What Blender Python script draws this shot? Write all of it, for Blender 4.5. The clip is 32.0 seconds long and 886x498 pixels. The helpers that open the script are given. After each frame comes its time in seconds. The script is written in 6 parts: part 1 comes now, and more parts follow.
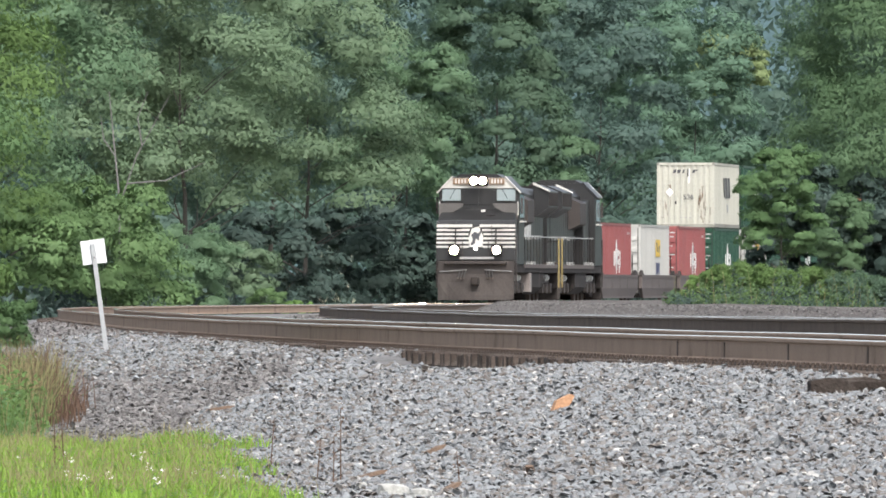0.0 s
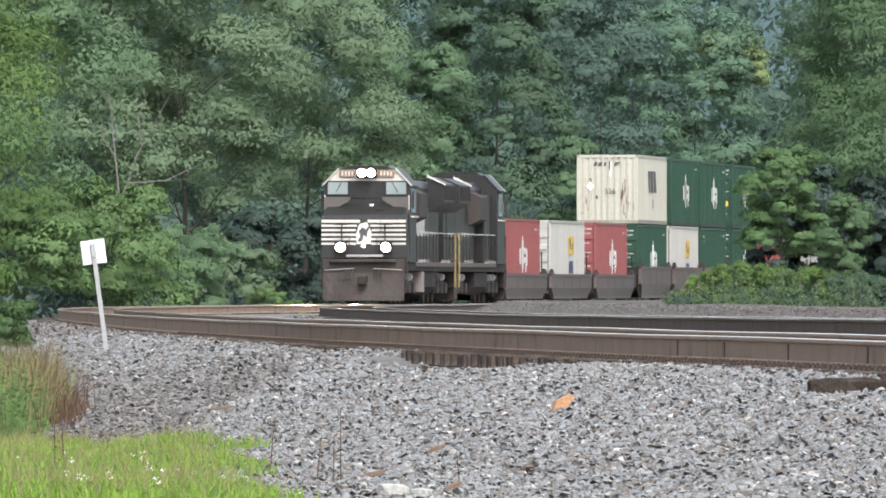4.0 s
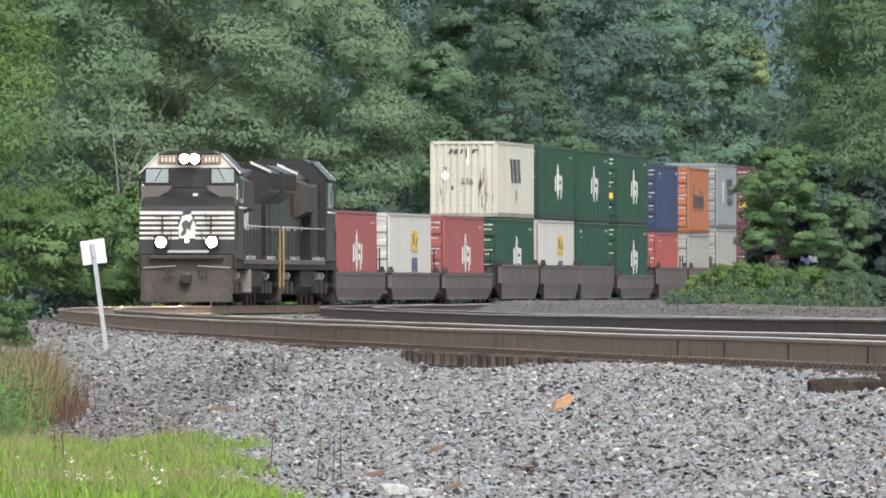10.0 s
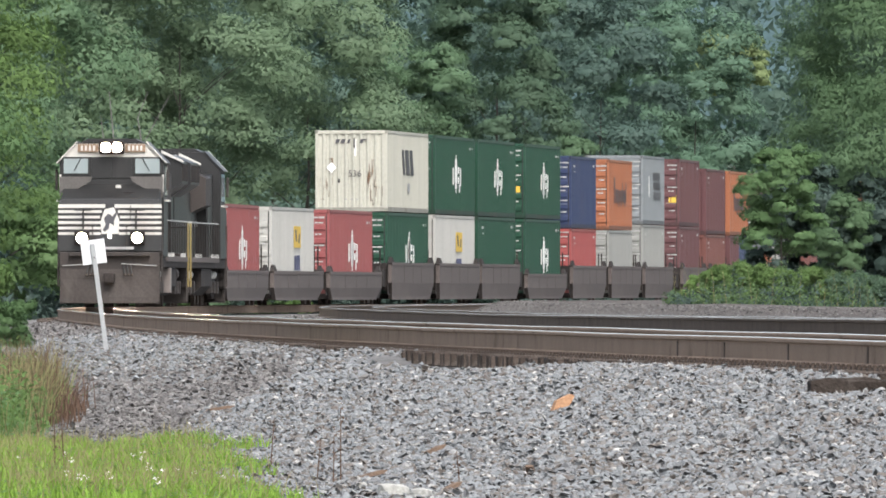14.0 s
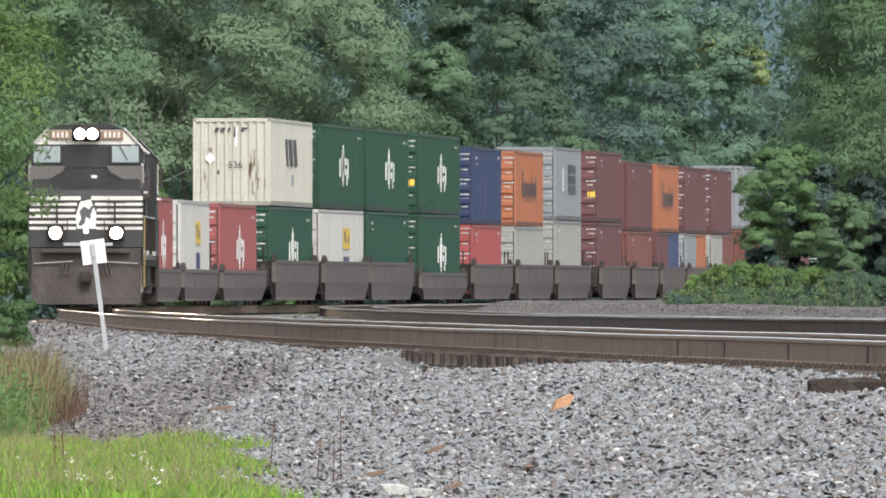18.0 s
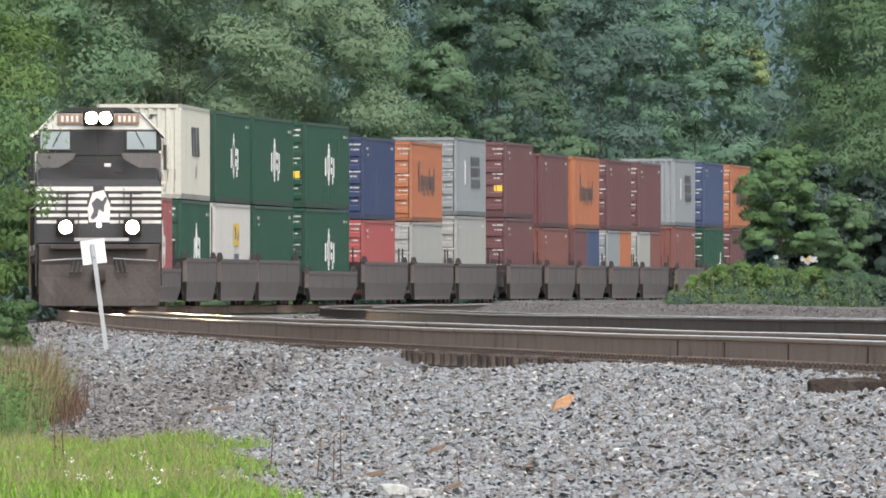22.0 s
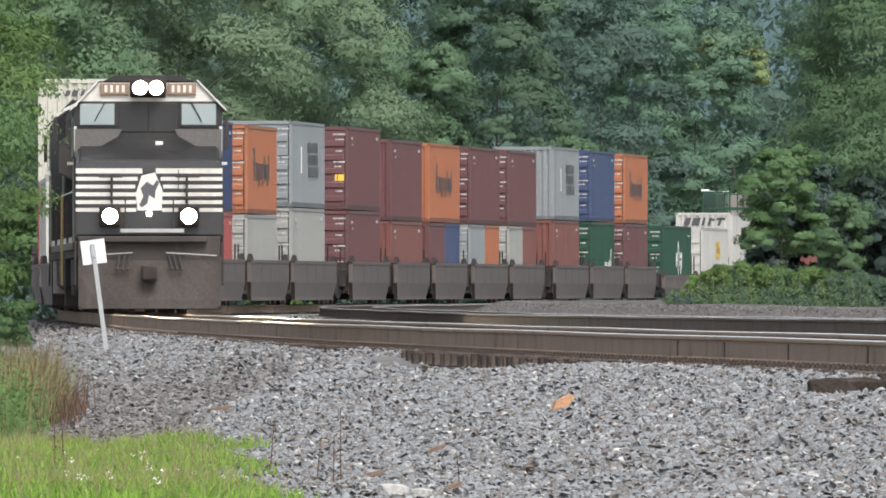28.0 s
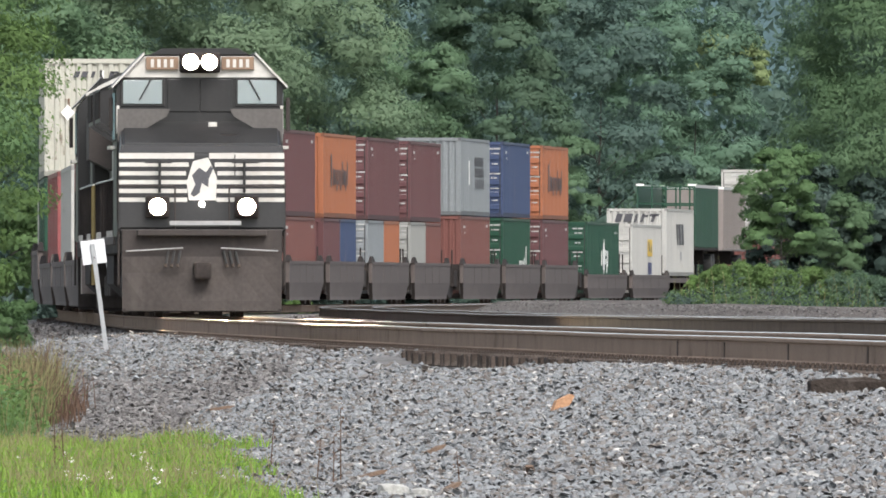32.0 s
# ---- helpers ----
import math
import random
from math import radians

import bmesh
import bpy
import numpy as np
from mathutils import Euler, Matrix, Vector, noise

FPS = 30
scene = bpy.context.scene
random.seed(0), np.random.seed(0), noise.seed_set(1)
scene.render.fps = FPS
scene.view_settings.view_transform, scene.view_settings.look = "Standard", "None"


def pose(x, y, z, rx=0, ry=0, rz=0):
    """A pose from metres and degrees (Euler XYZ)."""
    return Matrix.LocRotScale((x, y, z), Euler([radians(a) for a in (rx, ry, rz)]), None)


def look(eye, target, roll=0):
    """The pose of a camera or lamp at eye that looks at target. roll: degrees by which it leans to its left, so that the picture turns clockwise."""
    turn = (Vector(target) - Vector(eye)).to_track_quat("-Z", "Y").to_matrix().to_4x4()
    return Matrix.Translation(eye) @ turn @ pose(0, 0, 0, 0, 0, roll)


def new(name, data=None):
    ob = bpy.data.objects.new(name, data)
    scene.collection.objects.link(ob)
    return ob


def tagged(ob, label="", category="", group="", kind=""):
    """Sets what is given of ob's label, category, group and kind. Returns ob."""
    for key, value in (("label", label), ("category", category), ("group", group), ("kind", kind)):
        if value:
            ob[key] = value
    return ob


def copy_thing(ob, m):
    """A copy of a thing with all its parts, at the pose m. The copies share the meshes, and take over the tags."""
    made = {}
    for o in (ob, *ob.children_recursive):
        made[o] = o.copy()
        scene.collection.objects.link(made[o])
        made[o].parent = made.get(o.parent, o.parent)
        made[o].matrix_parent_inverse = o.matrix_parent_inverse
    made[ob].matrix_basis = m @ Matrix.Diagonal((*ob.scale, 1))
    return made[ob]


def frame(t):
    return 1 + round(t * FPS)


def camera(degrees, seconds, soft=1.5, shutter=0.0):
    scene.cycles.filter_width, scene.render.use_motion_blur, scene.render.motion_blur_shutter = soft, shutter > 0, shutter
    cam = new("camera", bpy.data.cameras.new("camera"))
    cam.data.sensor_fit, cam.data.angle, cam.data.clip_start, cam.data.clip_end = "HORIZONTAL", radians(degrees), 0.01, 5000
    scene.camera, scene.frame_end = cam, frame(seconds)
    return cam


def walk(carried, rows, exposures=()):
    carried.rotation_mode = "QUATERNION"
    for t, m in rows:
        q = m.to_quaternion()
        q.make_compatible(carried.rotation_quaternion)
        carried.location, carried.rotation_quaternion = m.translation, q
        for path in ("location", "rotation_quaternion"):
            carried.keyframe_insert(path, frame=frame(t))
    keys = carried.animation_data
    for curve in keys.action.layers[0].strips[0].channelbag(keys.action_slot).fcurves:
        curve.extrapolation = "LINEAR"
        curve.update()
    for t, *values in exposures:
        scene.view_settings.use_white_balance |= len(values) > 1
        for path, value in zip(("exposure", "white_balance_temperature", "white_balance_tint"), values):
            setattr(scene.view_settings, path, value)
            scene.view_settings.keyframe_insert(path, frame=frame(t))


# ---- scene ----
# ---- the line of the railway ----
# Heading of the near track, in degrees off straight towards the camera, every 57 m along it.
STEP = 57.0
FIRST = -150.0
HEADING = (4.776, 4.927, 5.165, 5.24, 4.887, 2.108, -0.899, -2.096, -2.017,
           -2.718, -3.478, -4.251, -5.022, -5.794, -6.566)
EYE = 0.506          # the lens above the rail heads
S_AT = np.arange(-900.0, 700.0, 1.0)
_th = np.radians(180 + np.interp(S_AT, FIRST + STEP * np.arange(len(HEADING)), HEADING))
_mid = (_th[1:] + _th[:-1]) / 2
_x = np.concatenate([[0], np.cumsum(np.sin(_mid))])
_y = np.concatenate([[0], np.cumsum(np.cos(_mid))])
_zero = int(np.argmin(abs(S_AT)))
X_AT = _x - _x[_zero] + 1.2255
Y_AT = _y - _y[_zero] + 673.079


def on_track(s, side=0.0):
    """The place at s metres along the near track, side metres to the right as the camera sees it."""
    x, y = np.interp(s, S_AT, X_AT), np.interp(s, S_AT, Y_AT)
    a = np.interp(s, S_AT, _th)
    return x - side * np.cos(a), y + side * np.sin(a)


def track_x(y):
    """The near track's x at the distance y."""
    return np.interp(y, Y_AT[::-1], X_AT[::-1])


def s_at_y(y):
    return np.interp(y, Y_AT[::-1], S_AT[::-1])


def train_s(t):
    """How far the train's front has come by the time t."""
    u = t / 32.0
    return 11.35819 * t + 5.266 * u ** 2 - 16.829 * u ** 3


# ---- camera ----
cam = camera(2.9045, 32.0, soft=1.75)
STAND = pose(0, 0, EYE, 90.1343, 0, 0)
walk(cam, [(0.0, STAND), (32.0, STAND)], [(0.0, 1.22), (4.0, 1.20), (8.0, 1.10), (13.0, 1.09), (20.0, 1.07), (32.0, 0.97)])

# ---- sky and sun ----
SUN_UP, SUN_TURN = 50.0, 163.0     # height and bearing of the sun behind thin cloud
world = bpy.data.worlds.new("overcast_sky")
scene.world = world
world.use_nodes = True
wn = world.node_tree.nodes
sky = wn.new("ShaderNodeTexSky")
sky.sky_type, sky.sun_disc = "NISHITA", False
sky.sun_elevation, sky.sun_rotation = radians(SUN_UP), radians(SUN_TURN)
sky.air_density, sky.dust_density = 1.0, 3.0
# cloud cover: the blue of the clear sky thinned towards grey
grey = wn.new("ShaderNodeMix")
grey.data_type = "RGBA"
grey.inputs[0].default_value = 0.55
bw = wn.new("ShaderNodeRGBToBW")
world.node_tree.links.new(sky.outputs[0], bw.inputs[0])
world.node_tree.links.new(sky.outputs[0], grey.inputs[6])
world.node_tree.links.new(bw.outputs[0], grey.inputs[7])
world.node_tree.links.new(grey.outputs[2], wn["Background"].inputs[0])
wn["Background"].inputs[1].default_value = 0.148
sun = new("sun", bpy.data.lights.new("sun", "SUN"))
sun.data.energy, sun.data.angle, sun.data.color = 1.85, radians(30), (1.0, 0.965, 0.91)
_b, _e = radians(SUN_TURN), radians(SUN_UP)
sun.matrix_world = look((0, 0, 60), (-60 * math.sin(_b) * math.cos(_e), -60 * math.cos(_b) * math.cos(_e),
                                     60 - 60 * math.sin(_e)))


# ---- materials ----
def material(name, colour, rough=0.6, metal=0.0, spots=0.15, scale=6.0, bump=0.0, grain=60.0, per=None, dirt=None,
             dirt_at=0.55, streak=False, emit=0.0, through_light=0.0, gloss=0.5, spread=0.38):
    """Colour with two scales of variation. per: 'island' or 'object' shifts the tone piece by piece."""
    m = bpy.data.materials.new(name)
    m.use_nodes = True
    nt = m.node_tree
    n, l = nt.nodes, nt.links
    b = n["Principled BSDF"]
    b.inputs["Roughness"].default_value = rough
    b.inputs["Metallic"].default_value = metal
    b.inputs["Specular IOR Level"].default_value = gloss
    co = n.new("ShaderNodeTexCoord")
    src = co.outputs["Object"]
    if streak:
        mp = n.new("ShaderNodeMapping")
        mp.inputs["Scale"].default_value = (1.0, 1.0, 0.12)
        l.new(src, mp.inputs[0])
        streaked = mp.outputs[0]
    else:
        streaked = src
    big = n.new("ShaderNodeTexNoise")
    big.inputs["Scale"].default_value, big.inputs["Detail"].default_value = scale, 5.0
    l.new(streaked, big.inputs["Vector"])
    small = n.new("ShaderNodeTexNoise")
    small.inputs["Scale"].default_value, small.inputs["Detail"].default_value = grain, 3.0
    l.new(src, small.inputs["Vector"])
    add = n.new("ShaderNodeMath")
    add.operation = "ADD"
    l.new(big.outputs["Fac"], add.inputs[0])
    l.new(small.outputs["Fac"], add.inputs[1])
    tone = n.new("ShaderNodeMapRange")
    tone.inputs["From Min"].default_value, tone.inputs["From Max"].default_value = 0.6, 1.4
    tone.inputs["To Min"].default_value, tone.inputs["To Max"].default_value = 1 - spots, 1 + spots
    l.new(add.outputs[0], tone.inputs["Value"])
    fac = tone.outputs[0]
    if per:
        if per == "island":
            r = n.new("ShaderNodeNewGeometry").outputs["Random Per Island"]
        else:
            r = n.new("ShaderNodeObjectInfo").outputs["Random"]
        ra = n.new("ShaderNodeMapRange")
        ra.inputs["To Min"].default_value, ra.inputs["To Max"].default_value = 1 - spread, 1 + spread
        l.new(r, ra.inputs["Value"])
        mu = n.new("ShaderNodeMath")
        mu.operation = "MULTIPLY"
        l.new(fac, mu.inputs[0])
        l.new(ra.outputs[0], mu.inputs[1])
        fac = mu.outputs[0]
    sc = n.new("ShaderNodeVectorMath")
    sc.operation = "SCALE"
    sc.inputs[0].default_value = colour
    l.new(fac, sc.inputs["Scale"])
    out = sc.outputs[0]
    if dirt:
        dn = n.new("ShaderNodeTexNoise")
        dn.inputs["Scale"].default_value, dn.inputs["Detail"].default_value = scale * 0.45, 8.0
        dn.inputs["Roughness"].default_value = 0.65
        l.new(streaked, dn.inputs["Vector"])
        dm = n.new("ShaderNodeMapRange")
        dm.inputs["From Min"].default_value, dm.inputs["From Max"].default_value = dirt_at, dirt_at + 0.18
        l.new(dn.outputs["Fac"], dm.inputs["Value"])
        mix = n.new("ShaderNodeMix")
        mix.data_type = "RGBA"
        l.new(dm.outputs[0], mix.inputs[0])
        l.new(out, mix.inputs[6])
        mix.inputs[7].default_value = (*dirt, 1)
        out = mix.outputs[2]
    l.new(out, b.inputs["Base Color"])
    if bump:
        bu = n.new("ShaderNodeBump")
        bu.inputs["Strength"].default_value, bu.inputs["Distance"].default_value = bump, 0.02
        l.new(small.outputs["Fac"], bu.inputs["Height"])
        l.new(bu.outputs[0], b.inputs["Normal"])
    if emit:
        b.inputs["Emission Color"].default_value = (*colour, 1)
        b.inputs["Emission Strength"].default_value = emit
    if through_light:
        tr = n.new("ShaderNodeBsdfTranslucent")
        l.new(out, tr.inputs[0])
        ms = n.new("ShaderNodeMixShader")
        ms.inputs[0].default_value = through_light
        l.new(b.outputs[0], ms.inputs[1])
        l.new(tr.outputs[0], ms.inputs[2])
        l.new(ms.outputs[0], n["Material Output"].inputs[0])
    return m


M = {}
M["ballast"] = material("ballast_grey", (0.138, 0.135, 0.133), 0.95, spots=0.4, scale=0.8, grain=14, bump=0.8, gloss=0.2)


def stone_mix(name, tones, dim):
    """Crushed rock whose pieces take one of several tones, each with its own grain and dust."""
    m = material(name, (1.0, 1.0, 1.0), 0.9, spots=0.22, scale=3, grain=45, gloss=0.25, bump=0.3)
    n, l = m.node_tree.nodes, m.node_tree.links
    ramp = n.new("ShaderNodeValToRGB")
    e = ramp.color_ramp.elements
    while len(e) < len(tones):
        e.new(0.5)
    for k, (at, c) in enumerate(tones):
        e[k].position = at
        e[k].color = (*[v * dim for v in c], 1)
    l.new(n.new("ShaderNodeNewGeometry").outputs["Random Per Island"], ramp.inputs[0])
    l.new(ramp.outputs[0], n["Vector Math"].inputs[0])
    return m


TONES = ((0.0, (0.115, 0.100, 0.090)), (0.14, (0.140, 0.126, 0.116)), (0.32, (0.156, 0.158, 0.163)), (0.62, (0.178, 0.190, 0.200)),
         (0.88, (0.214, 0.228, 0.238)), (0.97, (0.270, 0.270, 0.262)), (1.0, (0.42, 0.41, 0.39)))
M["grit"] = material("dark_gravel_bank", (0.082, 0.073, 0.068), 0.95, spots=0.4, scale=0.8, grain=14, bump=0.8, gloss=0.2)
M["stone"] = stone_mix("crushed_stone", TONES, 0.98)
M["stone_dirty"] = material("soiled_stone", (0.128, 0.122, 0.120), 0.9, spots=0.3, scale=3, grain=40, per="island",
                      dirt=(0.075, 0.062, 0.054), dirt_at=0.58, gloss=0.2, spread=0.45)
M["stone_brown"] = material("brown_grey_stone", (0.120, 0.106, 0.096), 0.9, spots=0.3, scale=3, grain=40, per="island",
                      dirt=(0.07, 0.055, 0.045), dirt_at=0.55, gloss=0.2, spread=0.5)
M["soil"] = material("field_soil", (0.10, 0.11, 0.045), 0.95, spots=0.4, scale=0.25, grain=3, gloss=0.1)
M["rail_side"] = material("rail_rust_brown", (0.270, 0.200, 0.154), 0.9, spots=0.2, scale=1.5, grain=30, bump=0.3,
                          dirt=(0.095, 0.064, 0.046), gloss=0.15)
M["rail_top"] = material("rail_worn_steel", (0.74, 0.73, 0.71), 0.14, 1.0, spots=0.12, scale=2, grain=2.6, bump=0.12)
M["rail_far"] = material("rail_dark_rust", (0.105, 0.080, 0.064), 0.9, spots=0.3, scale=1.5, grain=30, bump=0.3, dirt=(0.05, 0.036, 0.028), gloss=0.2)
M["rail_dull"] = material("rail_dull_steel", (0.44, 0.37, 0.32), 0.22, 0.9, spots=0.2, scale=2, grain=2.2, bump=0.12)
M["tie"] = material("creosoted_oak", (0.058, 0.045, 0.038), 0.9, spots=0.4, scale=3, grain=40, bump=0.8, per="object",
                    dirt=(0.125, 0.11, 0.097), gloss=0.2)
M["old_tie"] = material("rotten_oak", (0.036, 0.029, 0.025), 0.95, spots=0.45, scale=4, grain=30, bump=0.9, dirt=(0.085, 0.074, 0.066), dirt_at=0.57, gloss=0.15)
M["iron"] = material("rusty_iron", (0.060, 0.043, 0.034), 0.85, spots=0.3, scale=6, grain=60, bump=0.4)
M["wood_chip"] = material("split_orange_wood", (0.36, 0.20, 0.11), 0.8, spots=0.2, scale=10, grain=50, bump=0.5)
M["pale_rock"] = material("pale_quarry_rock", (0.34, 0.34, 0.32), 0.9, spots=0.25, scale=8, grain=40, bump=0.5, gloss=0.2)
M["scrap"] = material("weathered_timber", (0.15, 0.105, 0.078), 0.9, spots=0.3, scale=8, grain=50, bump=0.5, gloss=0.2)
M["galv"] = material("galvanised_post", (0.36, 0.37, 0.38), 0.55, 0.4, spots=0.12, scale=6, grain=60)
M["sign"] = material("weathered_white_sign", (0.60, 0.61, 0.63), 0.5, spots=0.1, scale=5, grain=50, dirt=(0.45, 0.45, 0.45), dirt_at=0.6)
M["dead_bark"] = material("bleached_bark", (0.15, 0.145, 0.14), 0.95, spots=0.3, scale=3, grain=25, bump=0.6)
M["bark"] = material("tree_bark", (0.050, 0.045, 0.040), 0.95, spots=0.4, scale=3, grain=25, bump=0.8)


def leaf(name, c, pale=0.42):
    return material(name, c, 0.65, spots=0.14, scale=0.35, grain=2.0, per="island", through_light=pale, gloss=0.25, spread=0.06)


# Deep green doubles as painted shade for wood behind the front trees.
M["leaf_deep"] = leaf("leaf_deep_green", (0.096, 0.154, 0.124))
# Blue is added to the far trees' greens to imitate haze.
M["leaf_mid"] = leaf("leaf_mid_green", (0.132, 0.214, 0.122))
M["leaf_olive"] = leaf("leaf_olive_green", (0.148, 0.216, 0.13))
M["leaf_blue"] = leaf("leaf_bluish_green", (0.086, 0.138, 0.116))
M["leaf_fresh"] = leaf("leaf_fresh_green", (0.178, 0.300, 0.094), 0.4)
M["leaf_bush"] = leaf("leaf_bush_green", (0.122, 0.198, 0.066))
M["leaf_warm"] = leaf("leaf_warm_green", (0.114, 0.188, 0.098))
M["leaf_dark"] = leaf("leaf_dark_green", (0.092, 0.15, 0.096))
M["leaf_cool"] = leaf("leaf_cool_green", (0.124, 0.208, 0.142))
# Shade is put into this near-black green.
M["leaf_shade"] = leaf("leaf_shade_green", (0.046, 0.074, 0.062), 0.25)
M["leaf_hazel"] = leaf("leaf_hazel_green", (0.14, 0.228, 0.096))
M["leaf_bank"] = leaf("leaf_bramble_green", (0.088, 0.142, 0.06), 0.4)
M["leaf_maple"] = leaf("leaf_maple_green", (0.116, 0.200, 0.086), 0.4)
M["leaf_yellow"] = leaf("leaf_yellow_green", (0.21, 0.27, 0.125), 0.4)
M["grass"] = leaf("grass_green", (0.192, 0.318, 0.050), 0.35)
M["grass_dry"] = leaf("grass_straw", (0.25, 0.225, 0.11), 0.3)
M["weed"] = leaf("weed_green", (0.098, 0.165, 0.050), 0.35)
M["rust_weed"] = leaf("dock_rust_brown", (0.105, 0.064, 0.044), 0.25)
M["petal"] = material("clover_petal", (0.62, 0.56, 0.56), 0.7, spots=0.1)
# Distance haze is put into the hill's blue-green colour.
M["hill"] = material("haze_tinted_hill", (0.07, 0.11, 0.115), 1.0, spots=0.25, scale=0.02, grain=0.12, gloss=0.0)


# ---- mesh helpers ----
def link_mesh(name, verts, faces, mat, parent=None, label="", smooth=False):
    me = bpy.data.meshes.new(name)
    me.from_pydata([tuple(v) for v in verts], [], [tuple(f) for f in faces])
    for k in (mat if isinstance(mat, (list, tuple)) else [mat]):
        me.materials.append(k)
    if smooth:
        me.shade_smooth()
    else:
        me.shade_flat()
    ob = new(name, me)
    if parent:
        ob.parent = parent
    if label:
        tagged(ob, label)
    return ob


def quads_mesh(name, corners, mat):
    """A mesh of loose quads from an (n, 4, 3) array."""
    n = len(corners)
    me = bpy.data.meshes.new(name)
    me.vertices.add(4 * n)
    me.vertices.foreach_set("co", np.asarray(corners, dtype=np.float32).ravel())
    me.loops.add(4 * n)
    me.loops.foreach_set("vertex_index", np.arange(4 * n, dtype=np.int32))
    me.polygons.add(n)
    me.polygons.foreach_set("loop_start", np.arange(0, 4 * n, 4, dtype=np.int32))
    me.materials.append(mat)
    me.update(calc_edges=True)
    me.validate()
    return me


def solids_mesh(name, verts, faces, mats):
    """One mesh from many copies of a small solid: verts (n, k, 3), faces (m, 4) of one copy."""
    n, k, _ = verts.shape
    f = np.asarray(faces, dtype=np.int32)
    allf = (f[None] + (np.arange(n, dtype=np.int32) * k)[:, None, None]).reshape(-1, f.shape[1])
    me = bpy.data.meshes.new(name)
    me.vertices.add(n * k)
    me.vertices.foreach_set("co", verts.astype(np.float32).ravel())
    me.loops.add(allf.size)
    me.loops.foreach_set("vertex_index", allf.ravel())
    me.polygons.add(len(allf))
    me.polygons.foreach_set("loop_start", np.arange(0, allf.size, f.shape[1], dtype=np.int32))
    for k in mats:
        me.materials.append(k)
    me.update(calc_edges=True)
    me.shade_flat()
    return me


def part(name, bm, mat, parent=None, label="", smooth=False):
    me = bpy.data.meshes.new(name)
    bm.to_mesh(me)
    bm.free()
    for k in (mat if isinstance(mat, (list, tuple)) else [mat]):
        me.materials.append(k)
    if smooth:
        me.shade_smooth()
    ob = new(name, me)
    if parent:
        ob.parent = parent
    if label:
        tagged(ob, label)
    return ob


def box(x0, x1, y0, y1, z0, z1, bevel=0.0, bm=None):
    bm = bm or bmesh.new()
    made = bmesh.ops.create_cube(bm, size=1.0)["verts"]
    bmesh.ops.transform(bm, matrix=Matrix.LocRotScale(((x0 + x1) / 2, (y0 + y1) / 2, (z0 + z1) / 2), None,
                                                      (x1 - x0, y1 - y0, z1 - z0)), verts=made)
    if bevel:
        edges = list({e for v in made for e in v.link_edges})
        bmesh.ops.bevel(bm, geom=edges, offset=bevel, segments=2, affect="EDGES", profile=0.5)
    return bm


def rod(a, b, r, bm=None, sides=8, r2=None):
    bm = bm or bmesh.new()
    a, b = Vector(a), Vector(b)
    d = b - a
    made = bmesh.ops.create_cone(bm, cap_ends=True, segments=sides, radius1=r, radius2=r if r2 is None else r2, depth=d.length)["verts"]
    m = Matrix.Translation((a + b) / 2) @ d.to_track_quat("Z", "Y").to_matrix().to_4x4()
    bmesh.ops.transform(bm, matrix=m, verts=made)
    return bm


def prism(outline, y0, y1, bm=None):
    """A solid from an outline in x and z, drawn from y0 to y1."""
    bm = bm or bmesh.new()
    a = [bm.verts.new((x, y0, z)) for x, z in outline]
    b = [bm.verts.new((x, y1, z)) for x, z in outline]
    n = len(outline)
    bm.faces.new(a)
    bm.faces.new(b[::-1])
    for i in range(n):
        j = (i + 1) % n
        bm.faces.new((a[j], a[i], b[i], b[j]))
    bmesh.ops.recalc_face_normals(bm, faces=bm.faces[:])
    return bm


def root(name, label, category, group=""):
    return tagged(new(name), label, category, group)


# ---- ground ----
PROFILE_U = (-400, -60, -14, -8.0, -7.0, -2.3, -1.6, -1.35, 1.35, 1.7, 2.6, 4.3, 5.3, 5.7, 8.7, 9.2, 10.3, 11.5, 14.0, 20, 60, 400)
PROFILE_Z = (-1.1, -1.1, -1.08, -1.05, -0.98, -0.385, -0.34, -0.325, -0.325, -0.30, -0.42, -0.42, -0.32, -0.27, -0.27, -0.30,
             -0.30, 0.15, 0.17, -0.35, -0.4, -0.4)


def toe_u(y):
    """Where the grass begins beside the ballast, as an offset from the near track."""
    return np.interp(y, (110, 120, 134, 141, 166, 186, 190, 230, 300), (-10.8, -10.3, -9.8, -9.2, -7.5, -6.3, -9.3, -9.6, -8.5))


def wobble(x, y, size, seed=0.0):
    """Smooth unevenness in -1 to 1, cheap enough for whole arrays."""
    a = np.sin(x / size * 2.1 + 1.3 + seed) * np.sin(y / size * 1.7 + 0.4 - seed)
    b = np.sin(x / size * 4.7 - 0.7 * seed + y / size * 2.3) * 0.5
    c = np.sin(y / size * 6.1 + 2.0 - x / size * 3.1 + seed) * 0.35
    return (a + b + c) / 1.6


def soiled(x, y):
    """1 in the old, sunken and dirty part of the ballast, 0 on the clean stone that was tipped later."""
    edge = -2.93 + (y - 174) * 0.0262 + 0.12 * np.sin(y * 0.55)
    return np.clip((edge - x) / 0.22, 0, 1) * np.clip((y - 166) / 6, 0, 1) * np.clip((262 - y) / 45, 0, 1)


